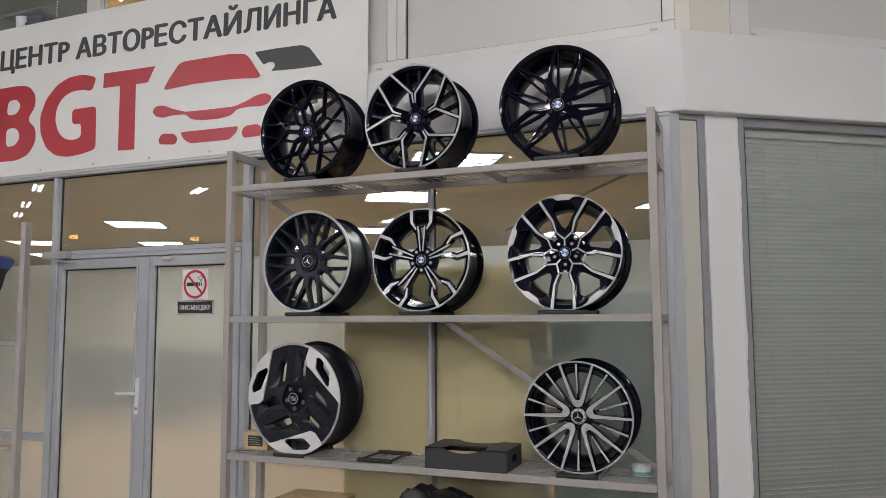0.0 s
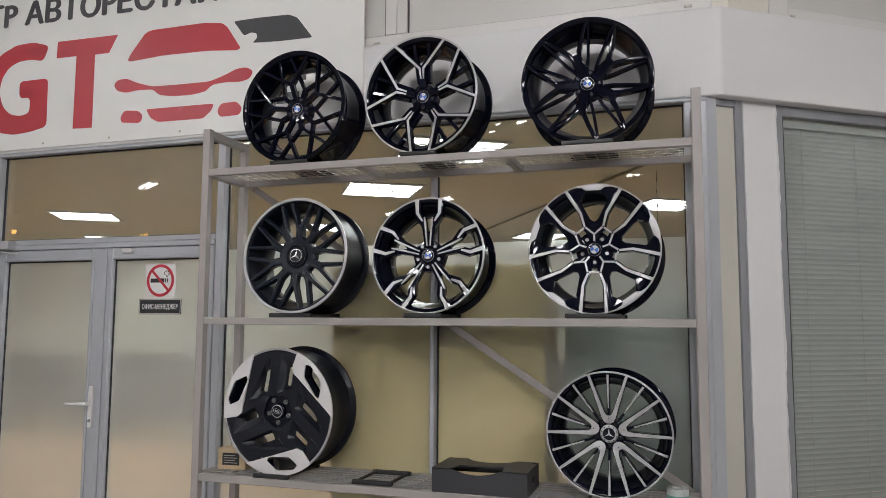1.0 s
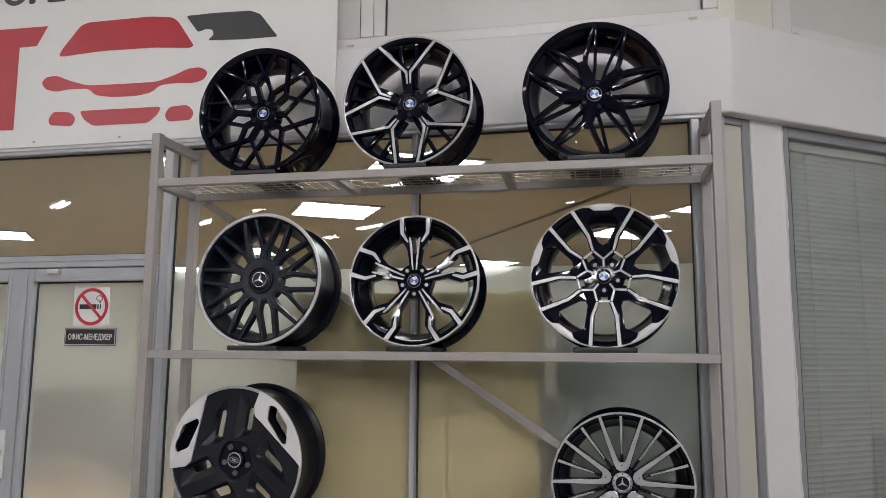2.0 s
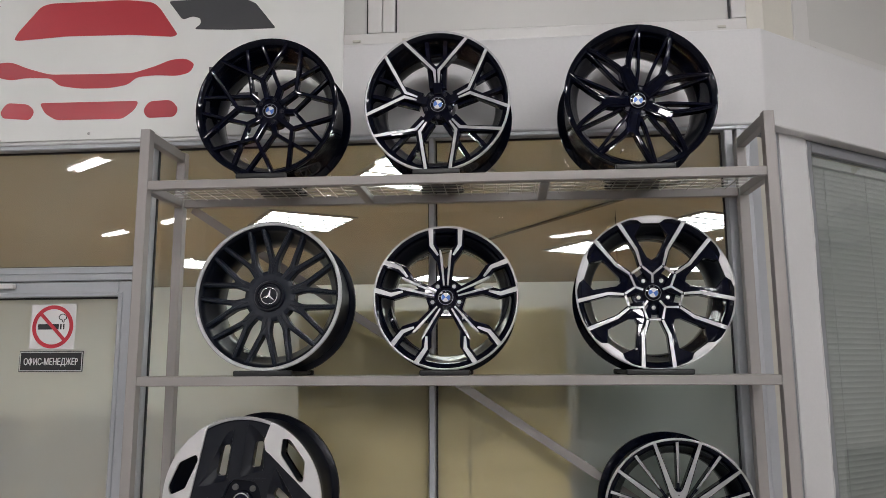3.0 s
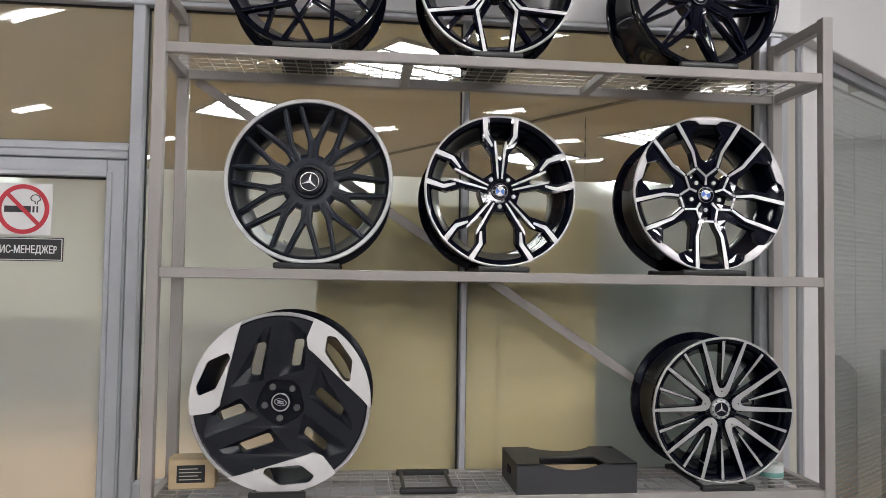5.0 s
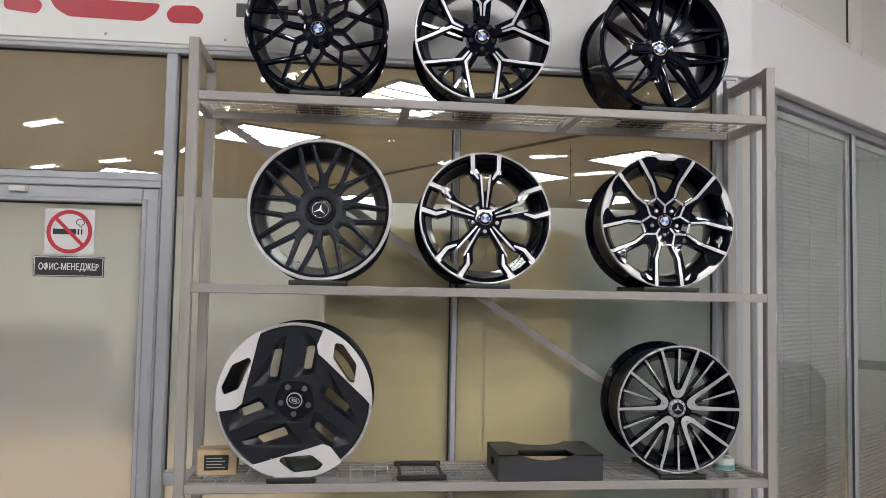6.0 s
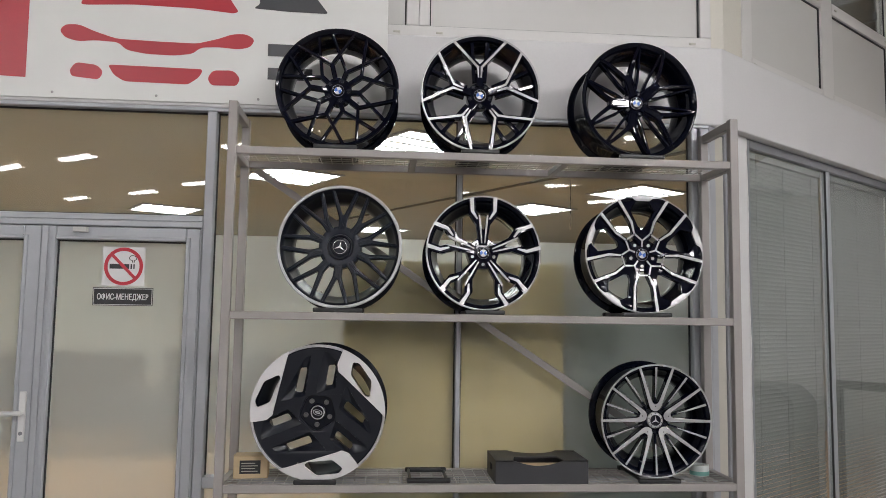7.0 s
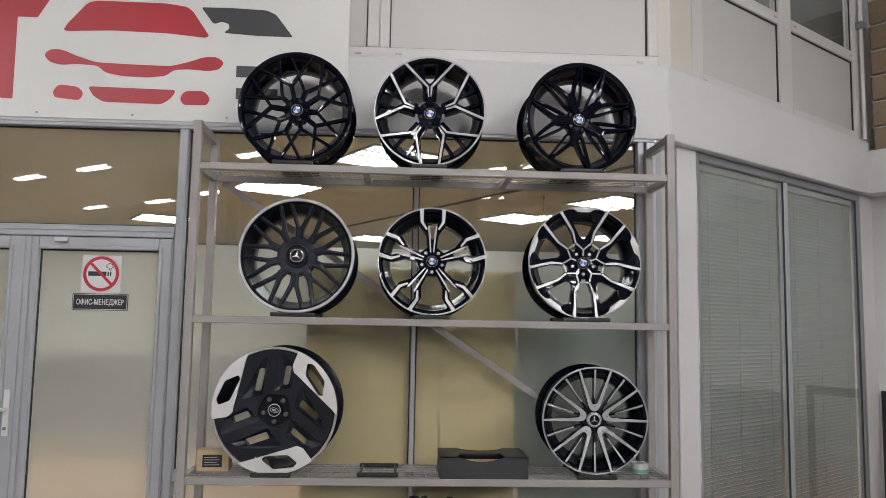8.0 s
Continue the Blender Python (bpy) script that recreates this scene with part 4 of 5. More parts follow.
# gloss black lattice wheel
R = SPOTS["lattice"][3]
w = rim_base("gloss black lattice-spoke alloy wheel on the top shelf", R, 0.255, None, 0, BARREL)
f = dished(R, 0.057, 1.1, 0.0020)
front = fork(0.17, 0.445, 0.500, 0.852, 0.040, 0.027, 0.026)
rear = fork(0.17, 0.345, 0.476, 0.838, 0.042, 0.027, 0.026)
end_bar = ribbon(polar([(-8.5, 0.955), (-6, 0.962), (0, 0.966), (6, 0.962), (8.5, 0.955)]), (0.024, 0.022, 0.020, 0.022, 0.024))
plates("spoke", w, R, [front], f, GLOSS, [-13.7 + 72 * k for k in range(5)], 0.030, -0.002, 0.0052)
plates("spoke", w, R, [rear], f, GLOSS, [22.3 + 72 * k for k in range(5)], 0.026, 0.008, 0.0052)
plates("end_bar", w, R, [end_bar], f, GLOSS, [-13.7 + 72 * k for k in range(5)], 0.024, 0.006, 0.0035)
hub(w, R, lambda x, z: f(0, 0) - 0.004, GLOSS, 0.068, 0.06, 21, shape=1, bolt_mat=SATIN, pcd=0.050)
quartered_cap(w, R, f(0, 0) - 0.008, 0.030, -25)
stand_wheel(w, "lattice")

# machined Y-spoke wheel
R = SPOTS["y_spoke"][3]
w = rim_base("gloss black alloy wheel with machined Y-shaped spokes on the top shelf", R, 0.255, MACHINED, 0.0075, BARREL)
f = dished(R, 0.053, 1.1, 0.0003)
strip = ribbon([(0.450, 0.892), (0.032, 0.470), (0.022, 0.30)], (0.0225, 0.020, 0.012))
body = fork(0.15, 0.465, 0.438, 0.870, 0.058, 0.044, 0.040)
plates("spoke", w, R, [body], f, GLOSS, [-1 + 72 * k for k in range(5)], 0.036, 0.0, 0.003, face_loops=[strip, mirrored(strip)])
inner_bar = ribbon([(0.085, 0.25), (0.138, 0.950)], (0.034, 0.030))
plates("inner_spoke", w, R, [inner_bar, mirrored(inner_bar)], f, GLOSS, [-1 + 72 * k for k in range(5)], 0.03, 0.020, 0.003)
hub(w, R, lambda x, z: f(0, 0) - 0.002, GLOSS, 0.064, 0.06, 35, bolt_mat=SATIN, pcd=0.050)
quartered_cap(w, R, f(0, 0) - 0.007, 0.030, -30)
stand_wheel(w, "y_spoke")

# gloss black twin-spoke wheel
R = SPOTS["twin"][3]
w = rim_base("gloss black twin-spoke alloy wheel on the top shelf", R, 0.265, None, 0, BARREL)
f = dished(R, 0.058, 1.15, 0.0015)
arm = [(-0.075, 0.12), (-0.092, 0.30), (-0.080, 0.430), (-0.045, 0.500), (0.045, 0.500), (0.080, 0.430), (0.092, 0.30), (0.075, 0.12)]
leg = ribbon([(0.040, 0.430), (0.085, 0.520), (0.168, 0.640), (0.272, 0.775), (0.392, 0.900)], (0.036, 0.038, 0.034, 0.031, 0.029))
ridge = ribbon([(0.388, 0.893), (0.270, 0.773), (0.166, 0.638), (0.084, 0.520), (0.052, 0.40), (0.046, 0.18)], (0.007, 0.008, 0.009, 0.010, 0.010, 0.008))
ANG = [-22.0 + 72 * k for k in range(5)]
plates("arm", w, R, [arm], f, GLOSS, ANG, 0.040, 0.001, 0.006)
plates("spoke", w, R, [leg, mirrored(leg)], f, GLOSS, ANG, 0.036, 0.0, 0.006)
plates("spoke_ridge", w, R, [ridge, mirrored(ridge)], f, GLOSS, ANG, 0.012, -0.004, 0.003)
low = ribbon([(0.066, 0.24), (0.082, 0.40), (0.200, 0.945)], (0.026, 0.023, 0.023))
plates("inner_spoke", w, R, [low, mirrored(low)], f, GLOSS, [14.0 + 72 * k for k in range(5)], 0.030, 0.010, 0.005)
hub(w, R, lambda x, z: f(0, 0) + 0.004, GLOSS, 0.068, 0.06, 17, bolt_mat=SATIN, pcd=0.052)
quartered_cap(w, R, f(0, 0) - 0.006, 0.031, -35)
stand_wheel(w, "twin")

# matt black cross-spoke wheel with silver lip
R = SPOTS["cross"][3]
w = rim_base("matt black cross-spoke alloy wheel with silver outer lip", R, 0.255, SILVER, 0.0125, SATIN)
f = dished(R, 0.026, 1.3, 0.010)
y10 = rounded(fork(0.20, 0.405, 0.203, 0.925, 0.066, 0.037, 0.030), 0.05, 4)
keel = ribbon([(0.203, 0.920), (0.020, 0.430), (0.0, 0.30)], (0.006, 0.009, 0.012))
plates("spoke", w, R, [y10], f, MATT, [4 + 36 * k for k in range(10)], 0.036, 0.0, 0.0065)
plates("spoke_ridge", w, R, [keel, mirrored(keel)], f, MATT, [4 + 36 * k for k in range(10)], 0.008, -0.0022, 0.0015)
bm = bmesh.new()
lathe(bm, [(0, f(0, 0) - 0.006), (0.064, f(0, 0) - 0.006), (0.078, f(0, 0) - 0.0095), (0.090, f(0, 0) - 0.0085), (0.099, f(0, 0) - 0.004), (0.101, f(0, 0) + 0.03), (0, f(0, 0) + 0.05)], 64)
part("hub", bm, MATT, w, "", place(0, R), smooth=True)
bm = bmesh.new()
lathe(bm, [(0.0, -0.004), (0.046, -0.004), (0.052, -0.010), (0.057, -0.010), (0.060, -0.004), (0.061, 0.01), (0, 0.01)], 56)
part("cap_collar", bm, SATIN, w, "", place(0, R) @ Matrix.Translation((0, f(0, 0) - 0.007, 0)), smooth=True)
star_cap(w, R, f(0, 0) - 0.013, 0.047, SATIN, SATIN, 10)
stand_wheel(w, "cross")

# machined five double-spoke wheel
R = SPOTS["double"][3]
w = rim_base("black five-spoke alloy wheel with machined forked spokes", R, 0.25, MACHINED, 0.007, BARREL)
f = dished(R, 0.026, 1.2, -0.0003)
half = [(0.074, 0.14), (0.090, 0.30), (0.120, 0.490), (0.246, 0.665), (0.262, 0.964), (0.138, 0.975), (0.138, 0.745), (0.058, 0.630), (0.036, 0.46)]
body = half + [(0.0, 0.40)] + mirrored(half)[::-1]
outer = ribbon([(0.206, 0.974), (0.198, 0.728), (0.106, 0.590)], (0.035, 0.027, 0.015))
innr = ribbon([(0.076, 0.660), (0.060, 0.555), (0.026, 0.17)], (0.012, 0.019, 0.012))
plates("spoke", w, R, [body], f, GLOSS, [72 * k for k in range(5)], 0.036, 0.0, 0.003, face_loops=[outer, mirrored(outer), innr, mirrored(innr)])
hub(w, R, lambda x, z: f(0, 0) + 0.003, GLOSS, 0.078, 0.06, 36, shape=1, pcd=0.054, bolt_mat=SILVER)
quartered_cap(w, R, f(0, 0) - 0.006, 0.029, -40)
stand_wheel(w, "double")

# machined hexagon-pattern wheel
R = SPOTS["hexagon"][3]
w = rim_base("black alloy wheel with machined hexagon-pattern spokes", R, 0.265, MACHINED, 0.005, BARREL)
f = dished(R, 0.045, 1.2, 0.0005)
ANG = [36 + 72 * k for k in range(5)]
rail = ribbon([(0.192, 0.965), (0.165, 0.56), (0.092, 0.365)], (0.026, 0.021, 0.016))
link = ribbon([(0.139, 0.191), (0.096, 0.352)], (0.013, 0.015))
spider = ribbon([(0.076, 0.105), (0.141, 0.194)], (0.014, 0.014))
bridge = ribbon([(-0.074, 0.356), (0.074, 0.356)], (0.015, 0.015))
wide = ribbon([(0.194, 0.97), (0.167, 0.55), (0.085, 0.33), (0.10, 0.15)], (0.042, 0.038, 0.040, 0.04))
plates("spoke", w, R, [wide, mirrored(wide)], f, GLOSS, ANG, 0.034, 0.0, 0.003, face_loops=[rail, mirrored(rail), link, mirrored(link), spider, bridge])
half = [(0.095, 0.27), (0.185, 0.56), (0.395, 0.850), (0.30, 0.905), (0.120, 0.955), (0.110, 0.900), (0.205, 0.745), (0.062, 0.47)]
blade = half + [(0.0, 0.43)] + mirrored(half)[::-1]
seg_s = polar([(-18, 0.990), (-8, 0.995), (0, 0.996), (8, 0.995), (18, 0.990), (10.5, 0.958), (7.0, 0.905), (-7.0, 0.905), (-10.5, 0.958)])
plates("blade", w, R, [blade], f, GLOSS, [72 * k for k in range(5)], 0.032, 0.008, 0.004)
plates("rim_segment", w, R, [seg_s], f, GLOSS, [72 * k for k in range(5)], 0.02, 0.0006, 0.002, face_loops=[scaled(seg_s, 1.0)], face_lift=0.002)
hub(w, R, lambda x, z: f(0, 0) + 0.004, GLOSS, 0.082, 0.06, 36)
quartered_cap(w, R, f(0, 0) - 0.005, 0.030, -30)
stand_wheel(w, "hexagon")

# three-armed aero wheel
R = SPOTS["aero"][3]
w = rim_base("large satin black aero alloy wheel with three machined segments", R, 0.25, MACHINED, 0.0105, SATIN)
f = dished(R, 0.008, 1.15, 0.005)
ARMS, ZONES = [351, 111, 231], [51, 171, 291]
slot_a = [(-0.312, 0.338), (-0.192, 0.316), (-0.070, 0.680), (-0.184, 0.682)]
slot_b = [(0.148, 0.368), (0.262, 0.360), (0.352, 0.655), (0.243, 0.664)]
pocket_a = [(-0.530, 0.236), (-0.160, 0.268), (0.020, 0.890), (-0.10, 0.80)]
pocket_b = [(0.010, 0.285), (0.310, 0.318), (0.385, 0.70), (0.212, 0.915)]
window = polar([(-17, 0.90), (-11.5, 0.945), (8, 0.92), (22, 0.80), (20, 0.738), (-10, 0.730)])
socket = rounded(polar([(-32 + 72 * k, 0.300) for k in range(5)]), 0.10, 4)


def turned(loop, a):
    c, s = math.cos(radians(a)), math.sin(radians(a))
    return [(x * c + z * s, z * c - x * s) for x, z in loop]


def ray_ring(loop, cx, cz, k=48):
    """The loop sampled at even angles about a point inside it."""
    out, n = [], len(loop)
    for i in range(k):
        dx, dz = math.sin(2 * math.pi * i / k), math.cos(2 * math.pi * i / k)
        best = 0.0
        for p, q in zip(loop, loop[1:] + loop[:1]):
            ex, ez = q[0] - p[0], q[1] - p[1]
            det = dx * ez - dz * ex
            if abs(det) < 1e-12:
                continue
            t = ((p[0] - cx) * ez - (p[1] - cz) * ex) / det
            u = ((p[0] - cx) * dz - (p[1] - cz) * dx) / det
            if -1e-9 <= u <= 1 + 1e-9 and t > best:
                best = t
        out.append((cx + dx * best, cz + dz * best))
    return out


pockets = []
for hole, rim_loop in ((slot_a, pocket_a), (slot_b, pocket_b)):
    cx, cz = sum(p[0] for p in hole) / 4 * R, sum(p[1] for p in hole) / 4 * R
    pockets.append((ray_ring(rounded(scaled(hole, R), 0.010, 4), cx, cz), ray_ring(rounded(scaled(rim_loop, R), 0.004, 3), cx, cz)))
holes = [turned(rim_loop, a) for a in ARMS for hole, rim_loop in pockets] + [rounded(scaled(turned(window, a), R), 0.010, 3) for a in ZONES] + [scaled(socket, R)]
bm = bmesh.new()
prism(bm, [arc(R * 0.972, 0, 357, 119)] + holes, f, lambda x, z: f(x, z) + 0.050, 0.0008)
part("face_plate", bm, FACE, w, "satin black face with slots", place(0, R))
for a in ARMS:
    for hole, rim_loop in pockets:
        bm = bmesh.new()
        rings = [[bm.verts.new((x, f(x, z) + d, z)) for x, z in turned(lp, a)] for lp, d in ((rim_loop, 0.0002), (hole, 0.017), (hole, 0.042))]
        for ra, rb in zip(rings, rings[1:]):
            for i in range(48):
                bm.faces.new((ra[i], ra[(i + 1) % 48], rb[(i + 1) % 48], rb[i]))
        part("slot_pocket", bm, FACE, w, "sloping recess round a slot", place(0, R), smooth=True)
zone = arc(0.9995, -30, 43, 16) + polar([(38, 0.925), (-19, 0.655), (-25, 0.665), (-30, 0.76)])
for a in ZONES:
    bm = bmesh.new()
    prism(bm, [rounded(scaled(zone, R), 0.007, 3), rounded(scaled(window, R), 0.010, 3)], lambda x, z: -0.0028 + 0.5 * (f(x, z) - 0.005), lambda x, z: f(x, z) + 0.003, 0.0010)
    sg = part("machined_segment", bm, FACED, w, "bright machined segment with a window", place(a, R))
    bm = bmesh.new()
    lp = rounded(scaled(window, R * 0.996), 0.010, 3)
    rings = [[bm.verts.new((x, d, z)) for x, z in lp] for d in (0.004, 0.078)]
    for i in range(len(lp)):
        bm.faces.new((rings[0][i], rings[0][(i + 1) % len(lp)], rings[1][(i + 1) % len(lp)], rings[1][i]))
    part("window_sleeve", bm, GLOSS, sg, "deep black window edge")
bm = bmesh.new()
prism(bm, [scaled(socket, R * 1.03)], f(0, 0) + 0.012, f(0, 0) + 0.05)
hb = part("hub", bm, SATIN, w, "sunken five-cornered hub", place(0, R))
for k in range(5):
    bm = bmesh.new()
    rod(bm, (0, 0.012, 0), (0, -0.002, 0), 0.0115, 12)
    bmesh.ops.bevel(bm, geom=bm.edges[:], offset=0.002, segments=1, affect="EDGES")
    part("bolt", bm, BOLT_GREY, hb, "dull grey bolt", Matrix.Rotation(radians(-32 + 72 * k), 4, "Y") @ Matrix.Translation((0, f(0, 0) + 0.004, 0.057)))
bm = bmesh.new()
lathe(bm, [(0, -0.008), (0.030, -0.008), (0.037, -0.003), (0.038, 0.02), (0, 0.02)], 48)
cp = part("centre_cap", bm, GLOSS, w, "black cap with an oval bright emblem", place(0, R) @ Matrix.Translation((0, f(0, 0) - 0.002, 0)), smooth=True)
bm = bmesh.new()
lathe(bm, [(0.0315, -0.006), (0.0315, -0.0095), (0.0270, -0.0100), (0.0270, -0.006)], 48, closed=True)
part("cap_ring", bm, CHROME, cp, smooth=True)
bm = bmesh.new()
oval = [(0.0215 * math.cos(radians(a)), 0.0125 * math.sin(radians(a))) for a in range(0, 360, 12)]
prism(bm, [oval, scaled(oval, 0.86)], -0.0105, -0.008)
box(bm, -0.012, 0.010, -0.0102, -0.008, 0.001, 0.0052)
box(bm, -0.010, 0.012, -0.0102, -0.008, -0.0052, -0.001)
part("cap_emblem", bm, CHROME, cp, "", pose(0, 0, 0, 0, 12, 0))
stand_wheel(w, "aero")

# machined multi-spoke wheel
R = SPOTS["multi"][3]
w = rim_base("black multi-spoke alloy wheel with machined spokes", R, 0.25, MACHINED, 0.0065, BARREL)
f = dished(R, 0.030, 1.25, -0.0002)
half = [(0.034, 0.150), (0.092, 0.188), (0.124, 0.258), (0.334, 0.932), (0.276, 0.950), (0.052, 0.345), (0.024, 0.306)]
v_body = half + mirrored(half)[::-1]
half = [(0.030, 0.165), (0.080, 0.198), (0.112, 0.260), (0.3255, 0.9376), (0.2865, 0.9504), (0.060, 0.335), (0.030, 0.294)]
v_face = half + mirrored(half)[::-1]
plates("spoke", w, R, [v_body], f, GLOSS, [72 * k for k in range(5)], 0.036, 0.0, 0.003, face_loops=[rounded(v_face, 0.012, 3)])
# No hole is cut: black discs paint the dark of five small holes.
for k in range(5):
    bm = bmesh.new()
    lathe(bm, [(0.0, 0.0006), (0.0026, 0.0), (0.0030, 0.003)], 12)
    part("hole_disc", bm, GASKET, w, "small black disc standing for a dark hole", place(72 * k, R) @ Matrix.Translation((0, f(0, 0.25 * R) - 0.0026, 0.25 * R)))
s_body = ribbon([(0, 0.25), (0, 0.980)], (0.017, 0.028))
s_face = ribbon([(0, 0.41), (0, 0.985)], (0.011, 0.0210))
plates("single_spoke", w, R, [s_body], f, GLOSS, [36 * k for k in range(10)], 0.034, 0.004, 0.003, face_loops=[s_face])
hub(w, R, lambda x, z: f(0, 0) + 0.006, GLOSS, 0.066, 0.06, 36, recess=True, bolt_mat=SATIN, pcd=0.054)
star_cap(w, R, f(0, 0) - 0.004, 0.038, SILVER, GLOSS, 0, marks=True)
stand_wheel(w, "multi")

# ---------------------------------------------------------------- wheel stands


def wheel_stand(x, y, z, width, deep, label, base=True):
    st = thing("wheel_stand", label, "wheel stand", "wheel stands", m=pose(x, y, z))
    h = width / 2
    part("front_bar", soft_box(-h, h, 0.0, 0.024, 0.0, 0.021, 0.007, 3), RUBBER, st)
    part("rear_bar", soft_box(-h, h, deep - 0.024, deep, 0.0, 0.021, 0.007, 3), RUBBER, st)
    if base:
        part("base_plate", soft_box(-h + 0.024, h - 0.024, 0.16, deep - 0.026, 0.0, 0.005, 0.001), RUBBER, st)
    for sx in (-1, 1):
        bm = bmesh.new()
        rod(bm, (sx * (h - 0.016), 0.02, 0.011), (sx * (h - 0.016), deep - 0.02, 0.011), 0.007, 10)
        part("side_rod", bm, RUBBER, st, smooth=True)
    return st


for key, width in (("lattice", 0.20), ("y_spoke", 0.18), ("twin", 0.22), ("cross", 0.225), ("double", 0.185), ("hexagon", 0.24), ("aero", 0.19), ("multi", 0.20)):
    x, y, z, R, yaw, tilt = SPOTS[key]
    zz = min(SHELF, key=lambda s: abs(s - (z - R)))
    wheel_stand(x, 3.602, zz, width, 0.335, "low black stand under an alloy wheel")
wheel_stand(-1.706, 3.63, SHELF[2], 0.20, 0.27, "empty low black wheel stand on the wire shelf", False)

# ---------------------------------------------------------------- things on the lower shelves
bx = thing("foam_tray", "anthracite tray box with curved cut-outs and end grips", "box", m=pose(-1.19, 3.605, SHELF[2]))
hw, dp, hh = 0.215, 0.265, 0.105


def dip(w0, w1, deep):
    return [(w0 + (w1 - w0) * i / 10, hh - deep * math.sin(math.pi * i / 10)) for i in range(11)]


for nm, y, w0, w1 in (("front_panel", 0.0, -0.135, 0.105), ("rear_panel", dp - 0.008, -0.13, 0.13)):
    bm = bmesh.new()
    prism(bm, [[(-hw, 0.0), (-hw, hh)] + dip(w0, w1, 0.024 if nm == "front_panel" else 0.022) + [(hw, hh), (hw, 0.0)]], y, y + 0.008, 0.001)
    part(nm, bm, FOAM, bx)
for sx in (-1, 1):
    bm = bmesh.new()
    prism(bm, [[(0.0, 0.0), (0.248, 0.0), (0.248, hh), (0.0, hh)], rounded([(0.09, 0.035), (0.16, 0.035), (0.16, 0.07), (0.09, 0.07)], 0.012, 3)], 0.0, 0.008, 0.001)
    part("end_panel", bm, FOAM, bx, "", pose(sx * (hw - 0.004) + 0.004, 0.0085, 0, 0, 0, 90))
bm = bmesh.new()
top_loop = [(-hw, 0.0), (-0.135, 0.0), (-0.115, 0.095), (0.09, 0.105), (0.105, 0.0), (hw, 0.0), (hw, dp - 0.05), (hw - 0.05, dp)] + [(0.12 - 0.24 * i / 8, dp - 0.075 * math.sin(math.pi * i / 8) ** 0.6) for i in range(9)] + [(-hw + 0.04, dp), (-hw, dp - 0.03)]
prism(bm, [top_loop], 0.0, 0.006, 0.001)
part("top_panel", bm, FOAM, bx, "", Matrix.Translation((0, 0, hh + 0.0005)) @ Matrix(((1, 0, 0, 0), (0, 0, 1, 0), (0, -1, 0, 0), (0, 0, 0, 1))))
part("inner_lining", soft_box(-0.12, 0.10, 0.012, 0.10, 0.060, 0.078, 0.001), CARD_PALE, bx, "pale cardboard lining")
part("bottom_panel", soft_box(-hw + 0.009, hw - 0.009, 0.009, dp - 0.009, 0.0, 0.006, 0), FOAM, bx)

cb = thing("cardboard_carton", "small brown carton with a black printed label", "carton", m=pose(-2.528, 3.74, SHELF[2], 0, 0, 4))
part("carton_body", soft_box(-0.070, 0.086, 0.0, 0.10, 0.0, 0.102, 0.003), CARD_PALE, cb)
part("carton_flap", soft_box(-0.071, 0.087, -0.002, 0.05, 0.1025, 0.1045, 0.0005), CARD_PALE, cb)
lb = part("carton_label", soft_box(-0.042, 0.052, -0.0015, -0.0002, 0.022, 0.082, 0), SIGN_BLACK, cb, "black printed label")
for i in range(4):
    part("print_bar", soft_box(-0.034, 0.040 - 0.012 * (i % 2), -0.0022, -0.0016, 0.032 + 0.012 * i, 0.035 + 0.012 * i, 0), TANPANEL, lb)

tp = thing("tape_roll", "roll of pale tape with a teal printed band", "tape roll", m=pose(-0.365, 3.80, SHELF[2]))
bm = bmesh.new()
lathe(bm, [(0.025, 0.0), (0.045, 0.0), (0.045, 0.05), (0.025, 0.05)], 40, closed=True)
part("tape", bm, TAPE, tp, "", pose(0, 0, 0, 90, 0, 0), smooth=True)
bm = bmesh.new()
lathe(bm, [(0.0445, 0.004), (0.0462, 0.004), (0.0462, 0.022), (0.0445, 0.022)], 40, closed=True)
part("printed_band", bm, TEAL, tp, "", pose(0, 0, 0, 90, 0, 0), smooth=True)

# black bundle and large carton under the lowest visible shelf
bm = bmesh.new()
bmesh.ops.create_grid(bm, x_segments=26, y_segments=16, size=0.5)
for v in bm.verts:
    u, t = v.co.x * 2, v.co.y * 2
    edge = max(abs(u), abs(t))
    q = Vector((u * 2.3, t * 1.7, 0.3))
    z = 0.60 * (1 - edge ** 6) + 0.05 * noise.noise(q) * (1 - edge ** 4) + 0.025 * noise.noise(q * 3.1)
    v.co = (u * 0.30 + 0.02 * noise.noise(q * 2), t * 0.13 + 0.01 * noise.noise(q * 2.3), max(0.002, z))
ob = solid("plastic_bag", bm, BAG, "crumpled black plastic bundle on the bottom shelf", "bag", m=pose(-1.40, 3.78, SHELF[3]), smooth=True)
ct = thing("large_carton", "plain brown cardboard carton on the bottom shelf", "carton", m=pose(-2.16, 3.775, SHELF[3]))
part("carton_body", soft_box(-0.19, 0.19, -0.15, 0.15, 0.0, 0.505, 0.004), CARD, ct)
for sy in (-1, 1):
    ya, yb = sorted((sy * 0.004, sy * 0.152))
    part("carton_flap", soft_box(-0.192, 0.192, ya, yb, 0.506, 0.510, 0.001), CARD, ct)

